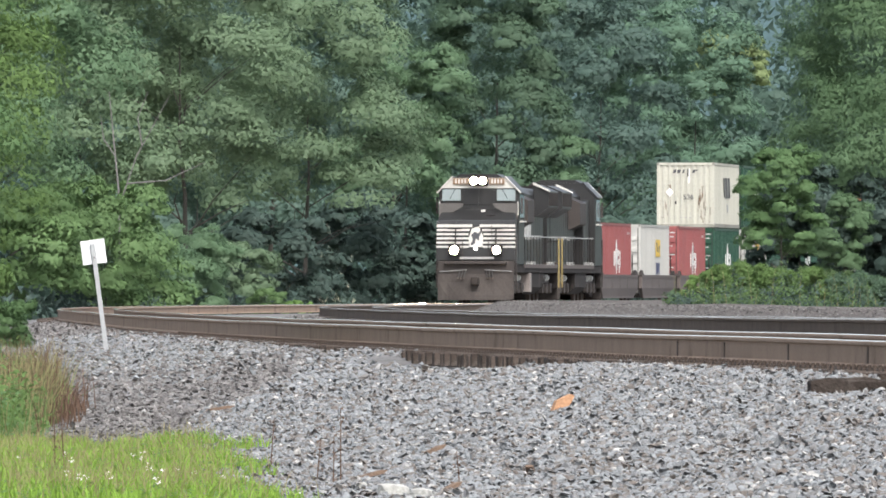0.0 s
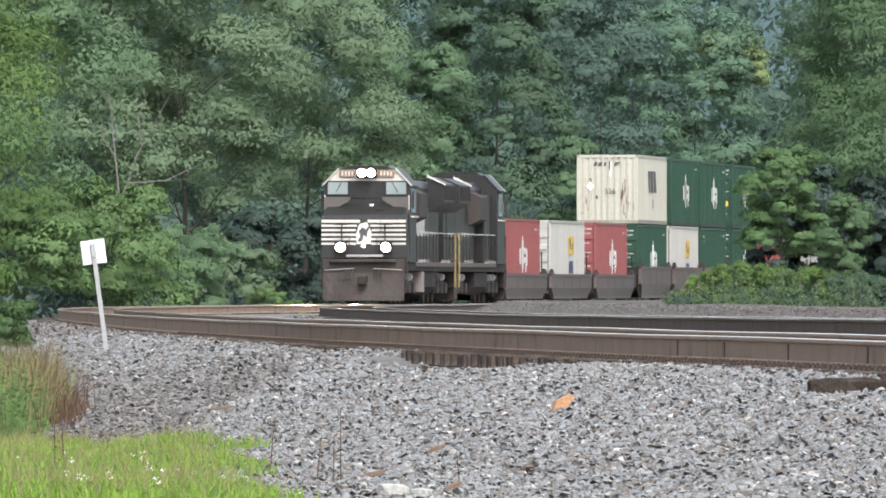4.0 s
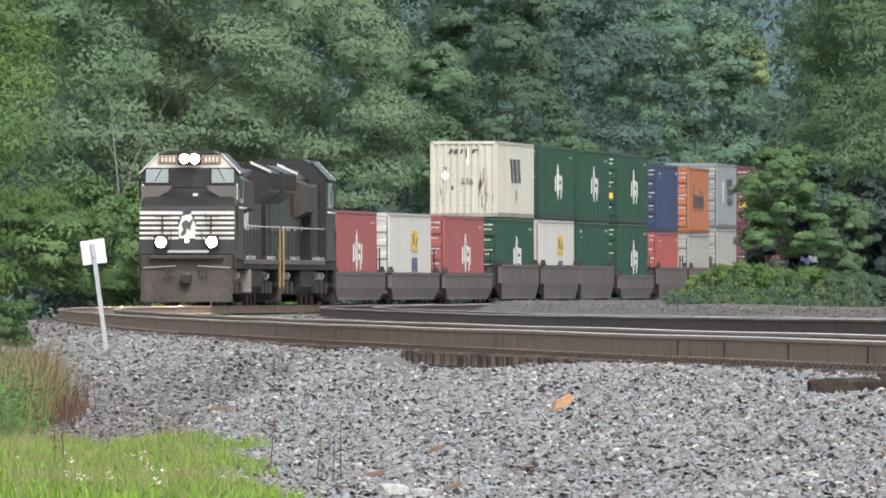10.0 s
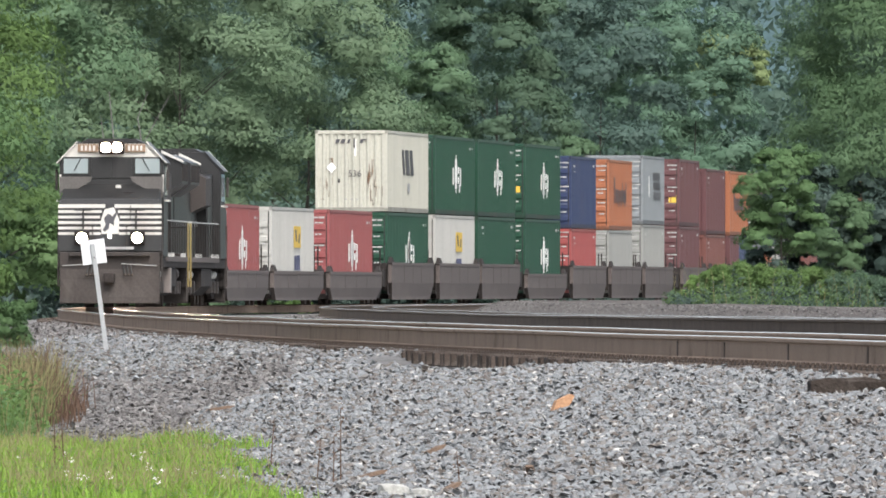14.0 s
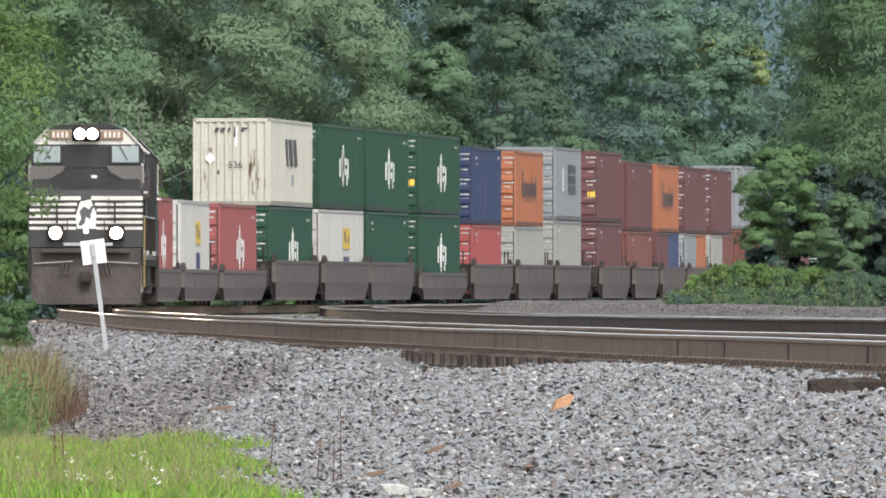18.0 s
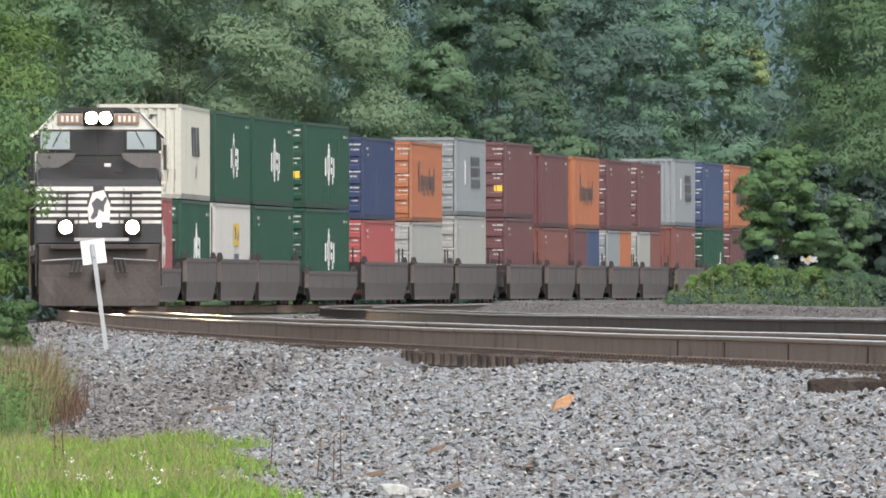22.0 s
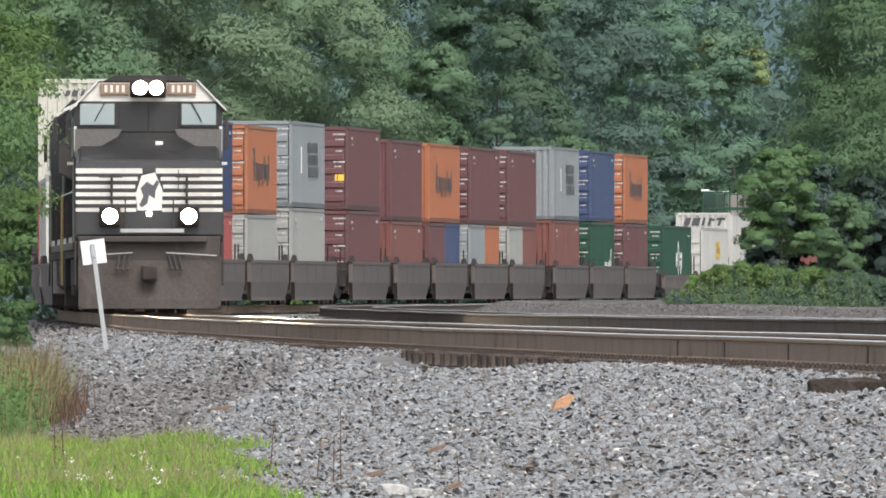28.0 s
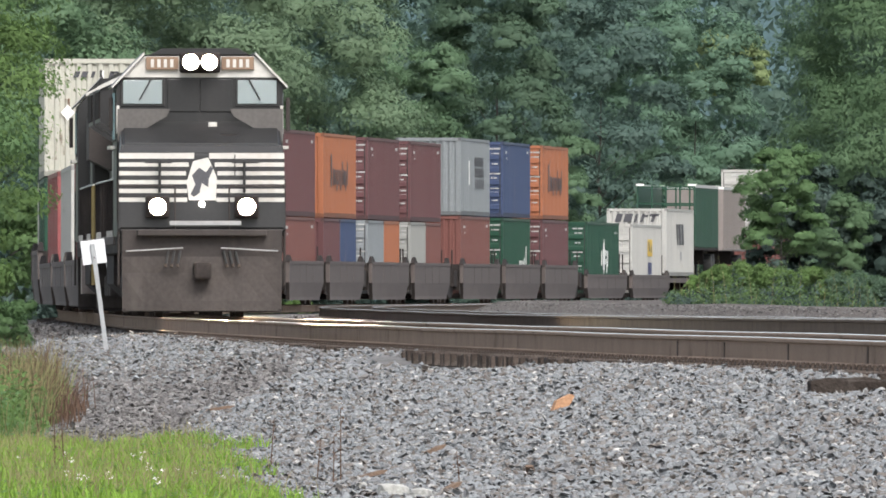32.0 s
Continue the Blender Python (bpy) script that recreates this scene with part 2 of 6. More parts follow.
def ground_z(x, y):
    x, y = np.asarray(x, float), np.asarray(y, float)
    yy = np.clip(y, Y_AT[-1] + 2, Y_AT[0] - 2)
    u = x - track_x(yy)
    z = np.interp(u, PROFILE_U, PROFILE_Z)
    slope = np.clip((-u - 1.6) / 2, 0, 1) * np.clip((u + 9) / 2, 0, 1)
    z = z + slope * 0.06 * wobble(x, y / 5, 1.3, 2.0)
    # a stretch where the ballast has washed away from the tie ends
    z = z - 0.17 * np.clip((y - 195) / 5, 0, 1) * np.clip((229 - y) / 5, 0, 1) * np.clip((u + 2.6) / 0.5, 0, 1) * np.clip((-u - 0.95) / 0.2, 0, 1)
    z = z - 0.11 * np.clip((y - 155) / 2, 0, 1) * np.clip((165.5 - y) / 1, 0, 1) * np.clip((u + 2.9) / 0.4, 0, 1) * np.clip((-u - 0.95) / 0.2, 0, 1)
    z = z - 0.11 * soiled(x, y)
    flat = np.clip((-u - 8) / 4, 0, 1) + np.clip((u - 12) / 6, 0, 1)
    z = z + flat * 0.10 * wobble(x, y / 3, 7.0, 5.0)
    return z


def grid_sheet(name, xs_of, ys, mat_of):
    rows = []
    for y in ys:
        xs = xs_of(y)
        rows.append(np.stack([xs, np.full(len(xs), y), ground_z(xs, np.full(len(xs), y))], 1))
    k = len(rows[0])
    verts = np.concatenate(rows)
    faces = []
    for j in range(len(rows) - 1):
        for i in range(k - 1):
            a = j * k + i
            faces.append((a, a + 1, a + k + 1, a + k))
    return verts, faces


_us = np.concatenate([[-3000, -800, -250, -90, -45, -25, -16, -12, -10], np.arange(-9, -1.2, 0.3), np.arange(-1.2, 12.1, 0.4),
                      [13, 14, 16, 18, 20, 26, 40, 60, 120, 300, 900, 3000]])
_ys = np.concatenate([[-2500, -500, -100, -30, 0, 20, 40, 60], np.arange(70, 340, 1.5), np.arange(340, 900, 6.0),
                      [930, 1000, 1100, 1250, 1500, 2200, 4500]])
gv, gf = grid_sheet("ground", lambda y: track_x(min(max(y, Y_AT[-1] + 2), Y_AT[0] - 2)) + _us, _ys, None)
ground = link_mesh("ground", gv, gf, [M["soil"], M["ballast"], M["grit"]], smooth=True)
tagged(ground, "grey ballast bed and rough grassy field beside the railway", "ground", kind="structure")
for p in ground.data.polygons:
    c = p.center
    if 0 < c.y < 900:
        u = c.x - float(track_x(c.y))
        if float(toe_u(c.y)) < u < (12.5 if c.y < 300 else 24):
            p.material_index = 2 if u > 8.9 else 1


# ---- the two tracks ----
RAIL = ((-0.075, -0.262), (0.075, -0.262), (0.075, -0.246), (0.012, -0.228), (0.010, -0.055), (0.037, -0.045), (0.037, -0.022),
        (0.032, -0.007), (0.020, 0.0), (-0.020, 0.0), (-0.032, -0.007), (-0.037, -0.022), (-0.037, -0.045), (-0.010, -0.055), (-0.012, -0.228), (-0.075, -0.246))


def rail_run(name, side, s0, s1, mats, parent, rise=None):
    """One rail swept along the line; the worn head is the second material."""
    ss = np.arange(s0, s1 + 0.1, 4.0)
    k = len(RAIL)
    verts = []
    for s in ss:
        x, y = on_track(s, side)
        a = float(np.interp(s, S_AT, _th))
        z = (rise(s) if rise else 0.0) + 0.004 * math.sin(s * 0.21 + side)
        for px, pz in RAIL:
            verts.append((x - px * math.cos(a), y + px * math.sin(a), z + pz))
    faces, idx = [], []
    for j in range(len(ss) - 1):
        for i in range(k):
            i2 = (i + 1) % k
            faces.append((j * k + i, j * k + i2, (j + 1) * k + i2, (j + 1) * k + i))
            idx.append(1 if i in (7, 8, 9) else 0)
    ob = link_mesh(name, verts, faces, mats, parent)
    for p, m in zip(ob.data.polygons, idx):
        p.material_index = m
    return ob


near_track = root("railway_track", "main line track with shiny worn rails on wooden ties", "railway track", "tracks")
far_track = root("railway_track", "second track with rusty brown rails behind the main line", "railway track", "tracks")
for t_ in (near_track, far_track):
    tagged(t_, kind="structure")


def far_rise(s):
    return float(np.interp(s, (330, 420), (0.0, 0.06)))


for side, view_lift in ((-0.753, 0.012), (0.753, 0.028)):     # each rail lifted to fit its height in the camera's view
    rail_run("rail", side, -420, 640, [M["rail_side"], M["rail_top"]], near_track, lambda s: view_lift * float(np.interp(s, (250, 400), (0.0, 1.0))))
    rail_run("rail", 7.2 + side, -200, 640, [M["rail_far"], M["rail_dull"]], far_track, lambda s: far_rise(s) + 0.028)


# ---- what moves ----
MOVING = []


def on_train(thing, offset, half=6.5, z=0.0, turned=False):
    """Notes that the thing rides with its middle offset metres behind the train's front."""
    MOVING.append((thing, offset, half, z, turned))
    return thing


def motions():
    times = [0.0] + [k * 1.0 for k in range(1, 32)] + [32.0]
    for thing, offset, half, z, turned in MOVING:
        rows = []
        for t in times:
            s = float(train_s(t)) - offset
            ax, ay = on_track(s + half)
            bx, by = on_track(s - half)
            rz = math.degrees(math.atan2(-(ax - bx), ay - by)) % 360
            rows.append((t, pose((ax + bx) / 2, (ay + by) / 2, z, 0, 0, rz + (180 if turned else 0))))
        walk(thing, rows)


# ---- paints of the train ----
def paint(name, c, dirt=(0.16, 0.11, 0.08), at=0.545, rough=0.5, spots=0.12, drawn=None):
    """drawn: how the stains are drawn out along the three ways of the thing."""
    m = material(name, c, rough, spots=spots, scale=0.9, grain=9, streak=True, dirt=dirt, dirt_at=at, gloss=0.4)
    if drawn:
        m.node_tree.nodes["Mapping"].inputs["Scale"].default_value = drawn
    return m


# Box paints are greyed a little, imitating the haze before the train.
P = {
    "red": paint("faded_red_paint", (0.225, 0.062, 0.062)),
    "pink": paint("bright_red_paint", (0.262, 0.06, 0.058)),
    "white": paint("off_white_paint", (0.375, 0.37, 0.35), (0.36, 0.29, 0.22), 0.60),
    "dirty": paint("stained_white_paint", (0.400, 0.394, 0.342), (0.20, 0.13, 0.09), 0.57),
    "pale": paint("pale_grey_paint", (0.24, 0.242, 0.23), (0.28, 0.22, 0.17), 0.57),
    "green": paint("dark_green_paint", (0.008, 0.046, 0.026), (0.04, 0.06, 0.045), 0.64),
    "blue": paint("navy_blue_paint", (0.022, 0.034, 0.086)),
    "blue_soft": paint("worn_blue_paint", (0.034, 0.052, 0.112)),
    "orange": paint("orange_paint", (0.285, 0.103, 0.05), (0.32, 0.10, 0.04), 0.62),
    "grey": paint("light_grey_paint", (0.182, 0.198, 0.21), (0.24, 0.21, 0.18), 0.62),
    "maroon": paint("maroon_paint", (0.098, 0.041, 0.044), (0.11, 0.05, 0.04)),
    "brick": paint("brick_red_paint", (0.138, 0.054, 0.046), (0.20, 0.08, 0.05)),
    "well": paint("dusty_brown_grey_paint", (0.090, 0.074, 0.069), (0.132, 0.110, 0.101), 0.47, 0.75, 0.18, (1.0, 0.10, 0.55)),
    "taupe": paint("taupe_grey_paint", (0.19, 0.165, 0.155)),
}
# Scuffed edge paint, also darkened for the shade at the box seams.
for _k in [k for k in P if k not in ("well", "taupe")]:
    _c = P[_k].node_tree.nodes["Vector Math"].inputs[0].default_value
    P[_k + "_worn_shaded"] = paint("scuffed_shaded_" + P[_k].name, tuple(v * 0.55 + 0.006 for v in _c), (0.07, 0.05, 0.04), 0.50, 0.7, 0.3)
M["black"] = material("grimy_black_paint", (0.0125, 0.0125, 0.0132), 0.42, spots=0.3, scale=1.2, grain=14, streak=True,
                      dirt=(0.030, 0.027, 0.027), dirt_at=0.57)
M["under"] = material("underframe_grime", (0.024, 0.020, 0.019), 0.85, spots=0.35, scale=2, grain=20,
                      dirt=(0.065, 0.054, 0.048), dirt_at=0.55, gloss=0.25)
M["pilot"] = material("dusty_pilot_steel", (0.030, 0.024, 0.022), 0.75, spots=0.3, scale=1.5, grain=16, streak=True,
                      dirt=(0.06, 0.048, 0.043), dirt_at=0.56)
M["plough"] = material("dusty_plough_plate", (0.050, 0.043, 0.040), 0.85, spots=0.3, scale=1.2, grain=14, streak=True,
                      dirt=(0.085, 0.074, 0.068), dirt_at=0.52, gloss=0.25)
M["shoulder"] = material("dull_grey_cab_paint", (0.085, 0.078, 0.074), 0.6, spots=0.25, scale=1.5, grain=14, streak=True, dirt=(0.05, 0.042, 0.038), dirt_at=0.55)
M["mark"] = material("white_marking", (0.78, 0.78, 0.75), 0.55, spots=0.1, scale=3, grain=20)
M["soft_mark"] = material("worn_white_marking", (0.50, 0.50, 0.48), 0.6, spots=0.25, scale=3, grain=20)
M["rung_mark"] = material("small_worn_lettering", (0.36, 0.36, 0.35), 0.6, spots=0.3, scale=3, grain=20)
M["dark_mark"] = material("dark_marking", (0.05, 0.05, 0.058), 0.55, spots=0.15, scale=3, grain=20)
M["blue_mark"] = material("deep_blue_marking", (0.04, 0.05, 0.14), 0.55, spots=0.15, scale=3, grain=20)
M["yellow_mark"] = material("yellow_marking", (0.62, 0.41, 0.05), 0.55, spots=0.1, scale=3, grain=20)
M["stripe"] = material("white_stripe_paint", (0.50, 0.485, 0.455), 0.5, spots=0.12, scale=1.5, grain=12, streak=True,
                       dirt=(0.35, 0.29, 0.24), dirt_at=0.6)
M["gasket"] = material("black_rubber", (0.02, 0.02, 0.02), 0.7)
M["rod"] = material("galvanised_rod", (0.46, 0.46, 0.45), 0.5, 0.3, spots=0.15)
M["yellow_rail"] = material("faded_yellow_rail", (0.22, 0.165, 0.06), 0.6, spots=0.2)
M["seat"] = material("dull_cab_lining", (0.16, 0.17, 0.16), 0.8, spots=0.2)
# Amber base colour imitates a lit board; it has no emission.
M["board"] = material("number_board_amber", (0.20, 0.13, 0.085), 0.5)
M["lamp"] = material("headlight_glow", (1.0, 0.80, 0.52), 0.3, emit=1700.0)
M["lamp_high"] = material("cab_headlight_glow", (1.0, 0.80, 0.52), 0.3, emit=900.0)
M["lamp_small"] = material("marker_glow", (1.0, 0.93, 0.85), 0.3, emit=8.0)
M["lamp_off"] = material("unlit_lens", (0.55, 0.55, 0.55), 0.15, spots=0.05)
glass = bpy.data.materials.new("cab_glass")
glass.use_nodes = True
_g = glass.node_tree.nodes["Principled BSDF"]
_g.inputs["Base Color"].default_value = (0.50, 0.58, 0.60, 1)
_g.inputs["Roughness"].default_value = 0.06
_g.inputs["Transmission Weight"].default_value = 0.55
_g.inputs["IOR"].default_value = 1.5
M["glass"] = glass


# ---- containers ----
def ribbed(y0, y1, z0, z1, x, out, pitch=0.28, depth=0.036):
    """A pressed steel wall in the plane x, its ribs standing up; out is +1 or -1."""
    n = max(2, int(round((y1 - y0) / pitch)))
    p = (y1 - y0) / n
    line = []
    for i in range(n):
        a = y0 + i * p
        line += [(a, 0), (a + 0.36 * p, 0), (a + 0.5 * p, depth), (a + 0.86 * p, depth)]
    line.append((y1, 0))
    bm = bmesh.new()
    cols = [(bm.verts.new((x - out * d, y, z0)), bm.verts.new((x - out * d, y, z1))) for y, d in line]
    for a, b in zip(cols[:-1], cols[1:]):
        bm.faces.new((a[0], b[0], b[1], a[1]) if out > 0 else (a[1], b[1], b[0], a[0]))
    return bm


def swap_xy(bm):
    for v in bm.verts:
        v.co.x, v.co.y = v.co.y, v.co.x
    bmesh.ops.reverse_faces(bm, faces=bm.faces[:])
    return bm


def bars(parent, face, at, rows, mat, depth=0.006):
    """Flat painted bars on one face. face: ('side', x) or ('end', y); rows of (along, up, width, height, slant)."""
    kind, plane = face
    for along, up, w, h, slant in rows:
        bm = bmesh.new()
        pts = [(-w / 2, -h / 2), (w / 2, -h / 2), (w / 2 + slant, h / 2), (-w / 2 + slant, h / 2)]
        vs, ws = [], []
        for a, b in pts:
            if kind == "side":
                vs.append(bm.verts.new((plane - depth, at[0] - along + a, at[1] + up + b)))
                ws.append(bm.verts.new((plane + 0.002, at[0] - along + a, at[1] + up + b)))
            else:
                vs.append(bm.verts.new((at[0] - along - a, plane + depth, at[1] + up + b)))
                ws.append(bm.verts.new((at[0] - along - a, plane - 0.002, at[1] + up + b)))
        bm.faces.new(vs)
        for i in range(4):
            j = (i + 1) % 4
            bm.faces.new((vs[j], vs[i], ws[i], ws[j]))
        bmesh.ops.recalc_face_normals(bm, faces=bm.faces[:])
        part("marking", bm, mat, parent)


def digits(text, size, mat, parent, m, name="lettering"):
    cu = bpy.data.curves.new(name, "FONT")
    cu.body, cu.size, cu.extrude, cu.align_x = text, size, 0.003, "CENTER"
    ob = new("text_maker", cu)
    me = bpy.data.meshes.new_from_object(ob.evaluated_get(bpy.context.evaluated_depsgraph_get()))
    bpy.data.objects.remove(ob)
    me.materials.clear()
    me.materials.append(mat)
    t = new(name, me)
    t.parent = parent
    t.matrix_basis = m
    return t


def pointed_emblem(parent, L, H, x):
    """A tall white pointed emblem with upright bars beside it."""
    bars(parent, ("side", x), (L * -0.02, H * 0.52), [(0.0, 0.0, 1.0, 0.62, 0.0), (0.0, 0.0, 0.62, 1.10, 0.0), (0.0, 0.0, 0.26, 1.42, 0.0), (-1.15, -0.08, 0.42, 0.62, 0.0),
         (1.05, 0.14, 0.50, 0.24, 0.0), (1.05, -0.22, 0.50, 0.24, 0.0), (1.85, -0.10, 0.36, 0.66, 0.0), (1.45, -0.52, 0.30, 0.30, 0.0)], M["mark"])
    bars(parent, ("side", x), (-L * 0.38, H * 0.86), [(0, 0, 0.6, 0.09, 0), (0.9, 0, 0.25, 0.09, 0)], M["rung_mark"])


def yellow_square(parent, L, H, x):
    bars(parent, ("side", x), (-L * 0.10, H * 0.66), [(0, 0, 2.6, 0.72, 0)], M["yellow_mark"])
    bars(parent, ("side", x), (-L * 0.10, H * 0.66), [(-0.4, 0.05, 0.5, 0.4, 0.3), (0.5, -0.05, 0.4, 0.3, -0.2)], M["dark_mark"], 0.010)
    bars(parent, ("side", x), (-L * 0.10, H * 0.36), [(-0.8, 0, 0.45, 0.5, 0), (0.0, 0, 0.5, 0.5, 0), (0.8, 0.0, 0.45, 0.5, 0.1)], M["blue_mark"])


def dark_word(parent, L, H, x):
    """A dark brand word in large letters, as plain uprights."""
    rows = [(-3.0, 0.12, 0.42, 1.1, 0.0), (-2.2, -0.1, 0.3, 0.6, 0.0), (-1.6, -0.1, 0.35, 0.55, 0.1), (-0.9, -0.2, 0.32, 0.75, 0.0),
            (-0.2, -0.1, 0.36, 0.5, 0.0), (0.5, -0.2, 0.30, 0.7, 0.0), (1.2, 0.05, 0.25, 0.8, 0.0), (1.8, -0.1, 0.36, 0.5, 0.0),
            (2.4, -0.2, 0.3, 0.7, 0.0), (3.0, 0.05, 0.28, 0.8, 0.0)]
    bars(parent, ("side", x), (0.2, H * 0.52), rows, M["dark_mark"])


def dark_block(parent, L, H, x):
    """A block of dark lettering in three lines, and a tall pale streak."""
    rows = []
    for k, z in enumerate((0.42, 0.0, -0.42)):
        for j in range(5):
            rows.append((-1.6 + j * 0.8 + 0.1 * k, z, 0.5 - 0.06 * ((j + k) % 3), 0.34, 0.05 * (j % 2)))
    bars(parent, ("side", x), (-1.6, H * 0.56), rows, M["dark_mark"])
    bars(parent, ("side", x), (2.6, H * 0.55), [(0, 0, 0.3, 0.9, 0)], M["mark"])


def white_word(parent, L, H, x):
    bars(parent, ("side", x), (-2.6, H * 0.30), [(-1.2, 0, 0.3, 0.8, 0), (-0.5, 0.0, 0.3, 0.8, 0.1), (0.2, 0, 0.3, 0.8, 0), (0.9, 0.05, 0.3, 0.9, 0),
         (1.6, 0.3, 0.25, 1.3, 0)], M["mark"])


def small_tag(parent, L, H, x):
    bars(parent, ("side", x), (L * 0.38, H * 0.86), [(0, 0, 0.7, 0.10, 0), (0.2, -0.22, 0.4, 0.07, 0)], M["rung_mark"])
    bars(parent, ("side", x), (-L * 0.40, H * 0.88), [(0, 0, 0.7, 0.10, 0)], M["rung_mark"])


def side_square(parent, L, H, x):
    """A dark emblem of slanted bars above a small dark box."""
    bars(parent, ("side", x), (-0.2, H * 0.62), [(-1.7, 0, 0.7, 0.9, 0.6), (-0.2, 0, 1.3, 0.9, 0.6), (1.5, 0, 1.1, 0.9, 0.6)], M["dark_mark"])
    bars(parent, ("side", x), (-0.2, H * 0.30), [(0, 0, 0.9, 0.35, 0)], M["pale_mark"])


M["pale_mark"] = material("faint_grey_marking", (0.30, 0.30, 0.30), 0.6, spots=0.2, scale=3, grain=20)


def rungs(parent, H, y, W, mark):
    """Rows of small white lettering and a sticker on a door end, as plain bars."""
    rows = [(-0.55, 1.0, 0.55, 0.10, 0), (0.90, 1.0, 0.42, 0.06, 0), (0.92, 0.82, 0.30, 0.05, 0)]
    for k, z in enumerate((0.42, 0.26, 0.04, -0.12, -0.52, -0.68, -0.98)):
        rows.append((0.90 - 0.04 * (k % 2), z, 0.32 + 0.09 * ((k * 7) % 3 - 1), 0.052, 0))
    bars(parent, ("end", y), (0.0, H * 0.56), rows, M["rung_mark"])
    if mark == "sticker":
        bars(parent, ("end", y), (0.0, H * 0.40), [(0.92, 0, 0.32, 0.32, 0)], M["yellow_mark"], 0.012)


def container(colour, L, H, W, front, side, label, stained=False):
    """A steel freight box with its middle at the origin and its floor at z 0. front: 'doors' or 'ribs'."""
    # worn: scuffed edge paint that carries the seam's shade too
    m, worn = P[colour], P[colour + "_worn_shaded"]
    c = root("shipping_container", label, "shipping container", "containers on the train")
    w, h = W / 2, L / 2
    for sx in (-1, 1):
        part("side_wall", ribbed(-h + 0.1, h - 0.1, 0.16, H - 0.10, sx * (w - 0.012), sx, 0.29 if L > 13 else 0.27), m, c)
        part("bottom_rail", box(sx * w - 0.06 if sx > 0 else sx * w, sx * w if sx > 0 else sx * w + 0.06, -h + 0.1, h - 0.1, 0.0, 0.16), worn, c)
        part("top_rail", box(sx * w - 0.06 if sx > 0 else sx * w, sx * w if sx > 0 else sx * w + 0.06, -h + 0.1, h - 0.1, H - 0.10, H - 0.005), m, c)
        for sy in (-1, 1):
            x0, x1 = sorted((sx * w, sx * (w - 0.10)))
            y0, y1 = sorted((sy * h, sy * (h - 0.12)))
            part("corner_post", box(x0, x1, y0, y1, 0.12, H - 0.12, 0.012), m, c)
            for z in (0.0, H - 0.12):
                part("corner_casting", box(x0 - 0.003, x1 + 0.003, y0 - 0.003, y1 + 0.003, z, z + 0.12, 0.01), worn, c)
    roof = ribbed(-w + 0.06, w - 0.06, -h + 0.12, h - 0.12, H - 0.02, 1, 0.36, 0.02)
    for v in roof.verts:
        v.co = Vector((v.co.y, v.co.z, v.co.x))
    bmesh.ops.recalc_face_normals(roof, faces=roof.faces[:])
    part("roof", roof, m, c)
    part("floor", box(-w + 0.06, w - 0.06, -h + 0.1, h - 0.1, 0.05, 0.15), M["under"], c)
    for sy, style in ((1, front), (-1, "doors" if front == "ribs" else "ribs")):
        if style == "ribs":
            bm = swap_xy(ribbed(-w + 0.10, w - 0.10, 0.14, H - 0.12, sy * (h - 0.02), sy, 0.26, 0.045))
            part("end_wall", bm, m, c)
        else:
            for sx in (-1, 1):
                x0, x1 = sorted((sx * 0.008, sx * (w - 0.10)))
                y0, y1 = sorted((sy * (h - 0.03), sy * (h - 0.075)))
                door = part("door", box(x0, x1, y0, y1, 0.14, H - 0.14, 0.008), m, c)
                ridge = bmesh.new()
                for z in (0.28, 0.76, 1.24, 1.72, 2.20):
                    a, b = sorted((sy * (h - 0.03), sy * (h + 0.022)))
                    box(x0 + 0.05, x1 - 0.05, a, b, z * H / 2.9, z * H / 2.9 + 0.20, 0.02, bm=ridge)
                part("door_pressing", ridge, m, door)
                part("door_gasket", box(*sorted((sx * (w - 0.135), sx * (w - 0.10))), *sorted((sy * (h - 0.028), sy * (h - 0.020))), 0.15, H - 0.15), M["gasket"], door)
                for k in (0.28, 0.78):
                    x = sx * (0.05 + k * (w - 0.2))
                    part("lock_rod", rod((x, sy * (h - 0.005), 0.10), (x, sy * (h - 0.005), H - 0.10), 0.017, sides=6), m, door)
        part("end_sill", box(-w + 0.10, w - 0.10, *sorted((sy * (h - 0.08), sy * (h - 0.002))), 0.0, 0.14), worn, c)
        part("end_header", box(-w + 0.10, w - 0.10, *sorted((sy * (h - 0.08), sy * (h - 0.002))), H - 0.12, H - 0.004), m, c)
    if front != "ribs":
        rungs(c, H, h - 0.012, W, front)
    if side:
        side(c, L, H, -w)
    return c


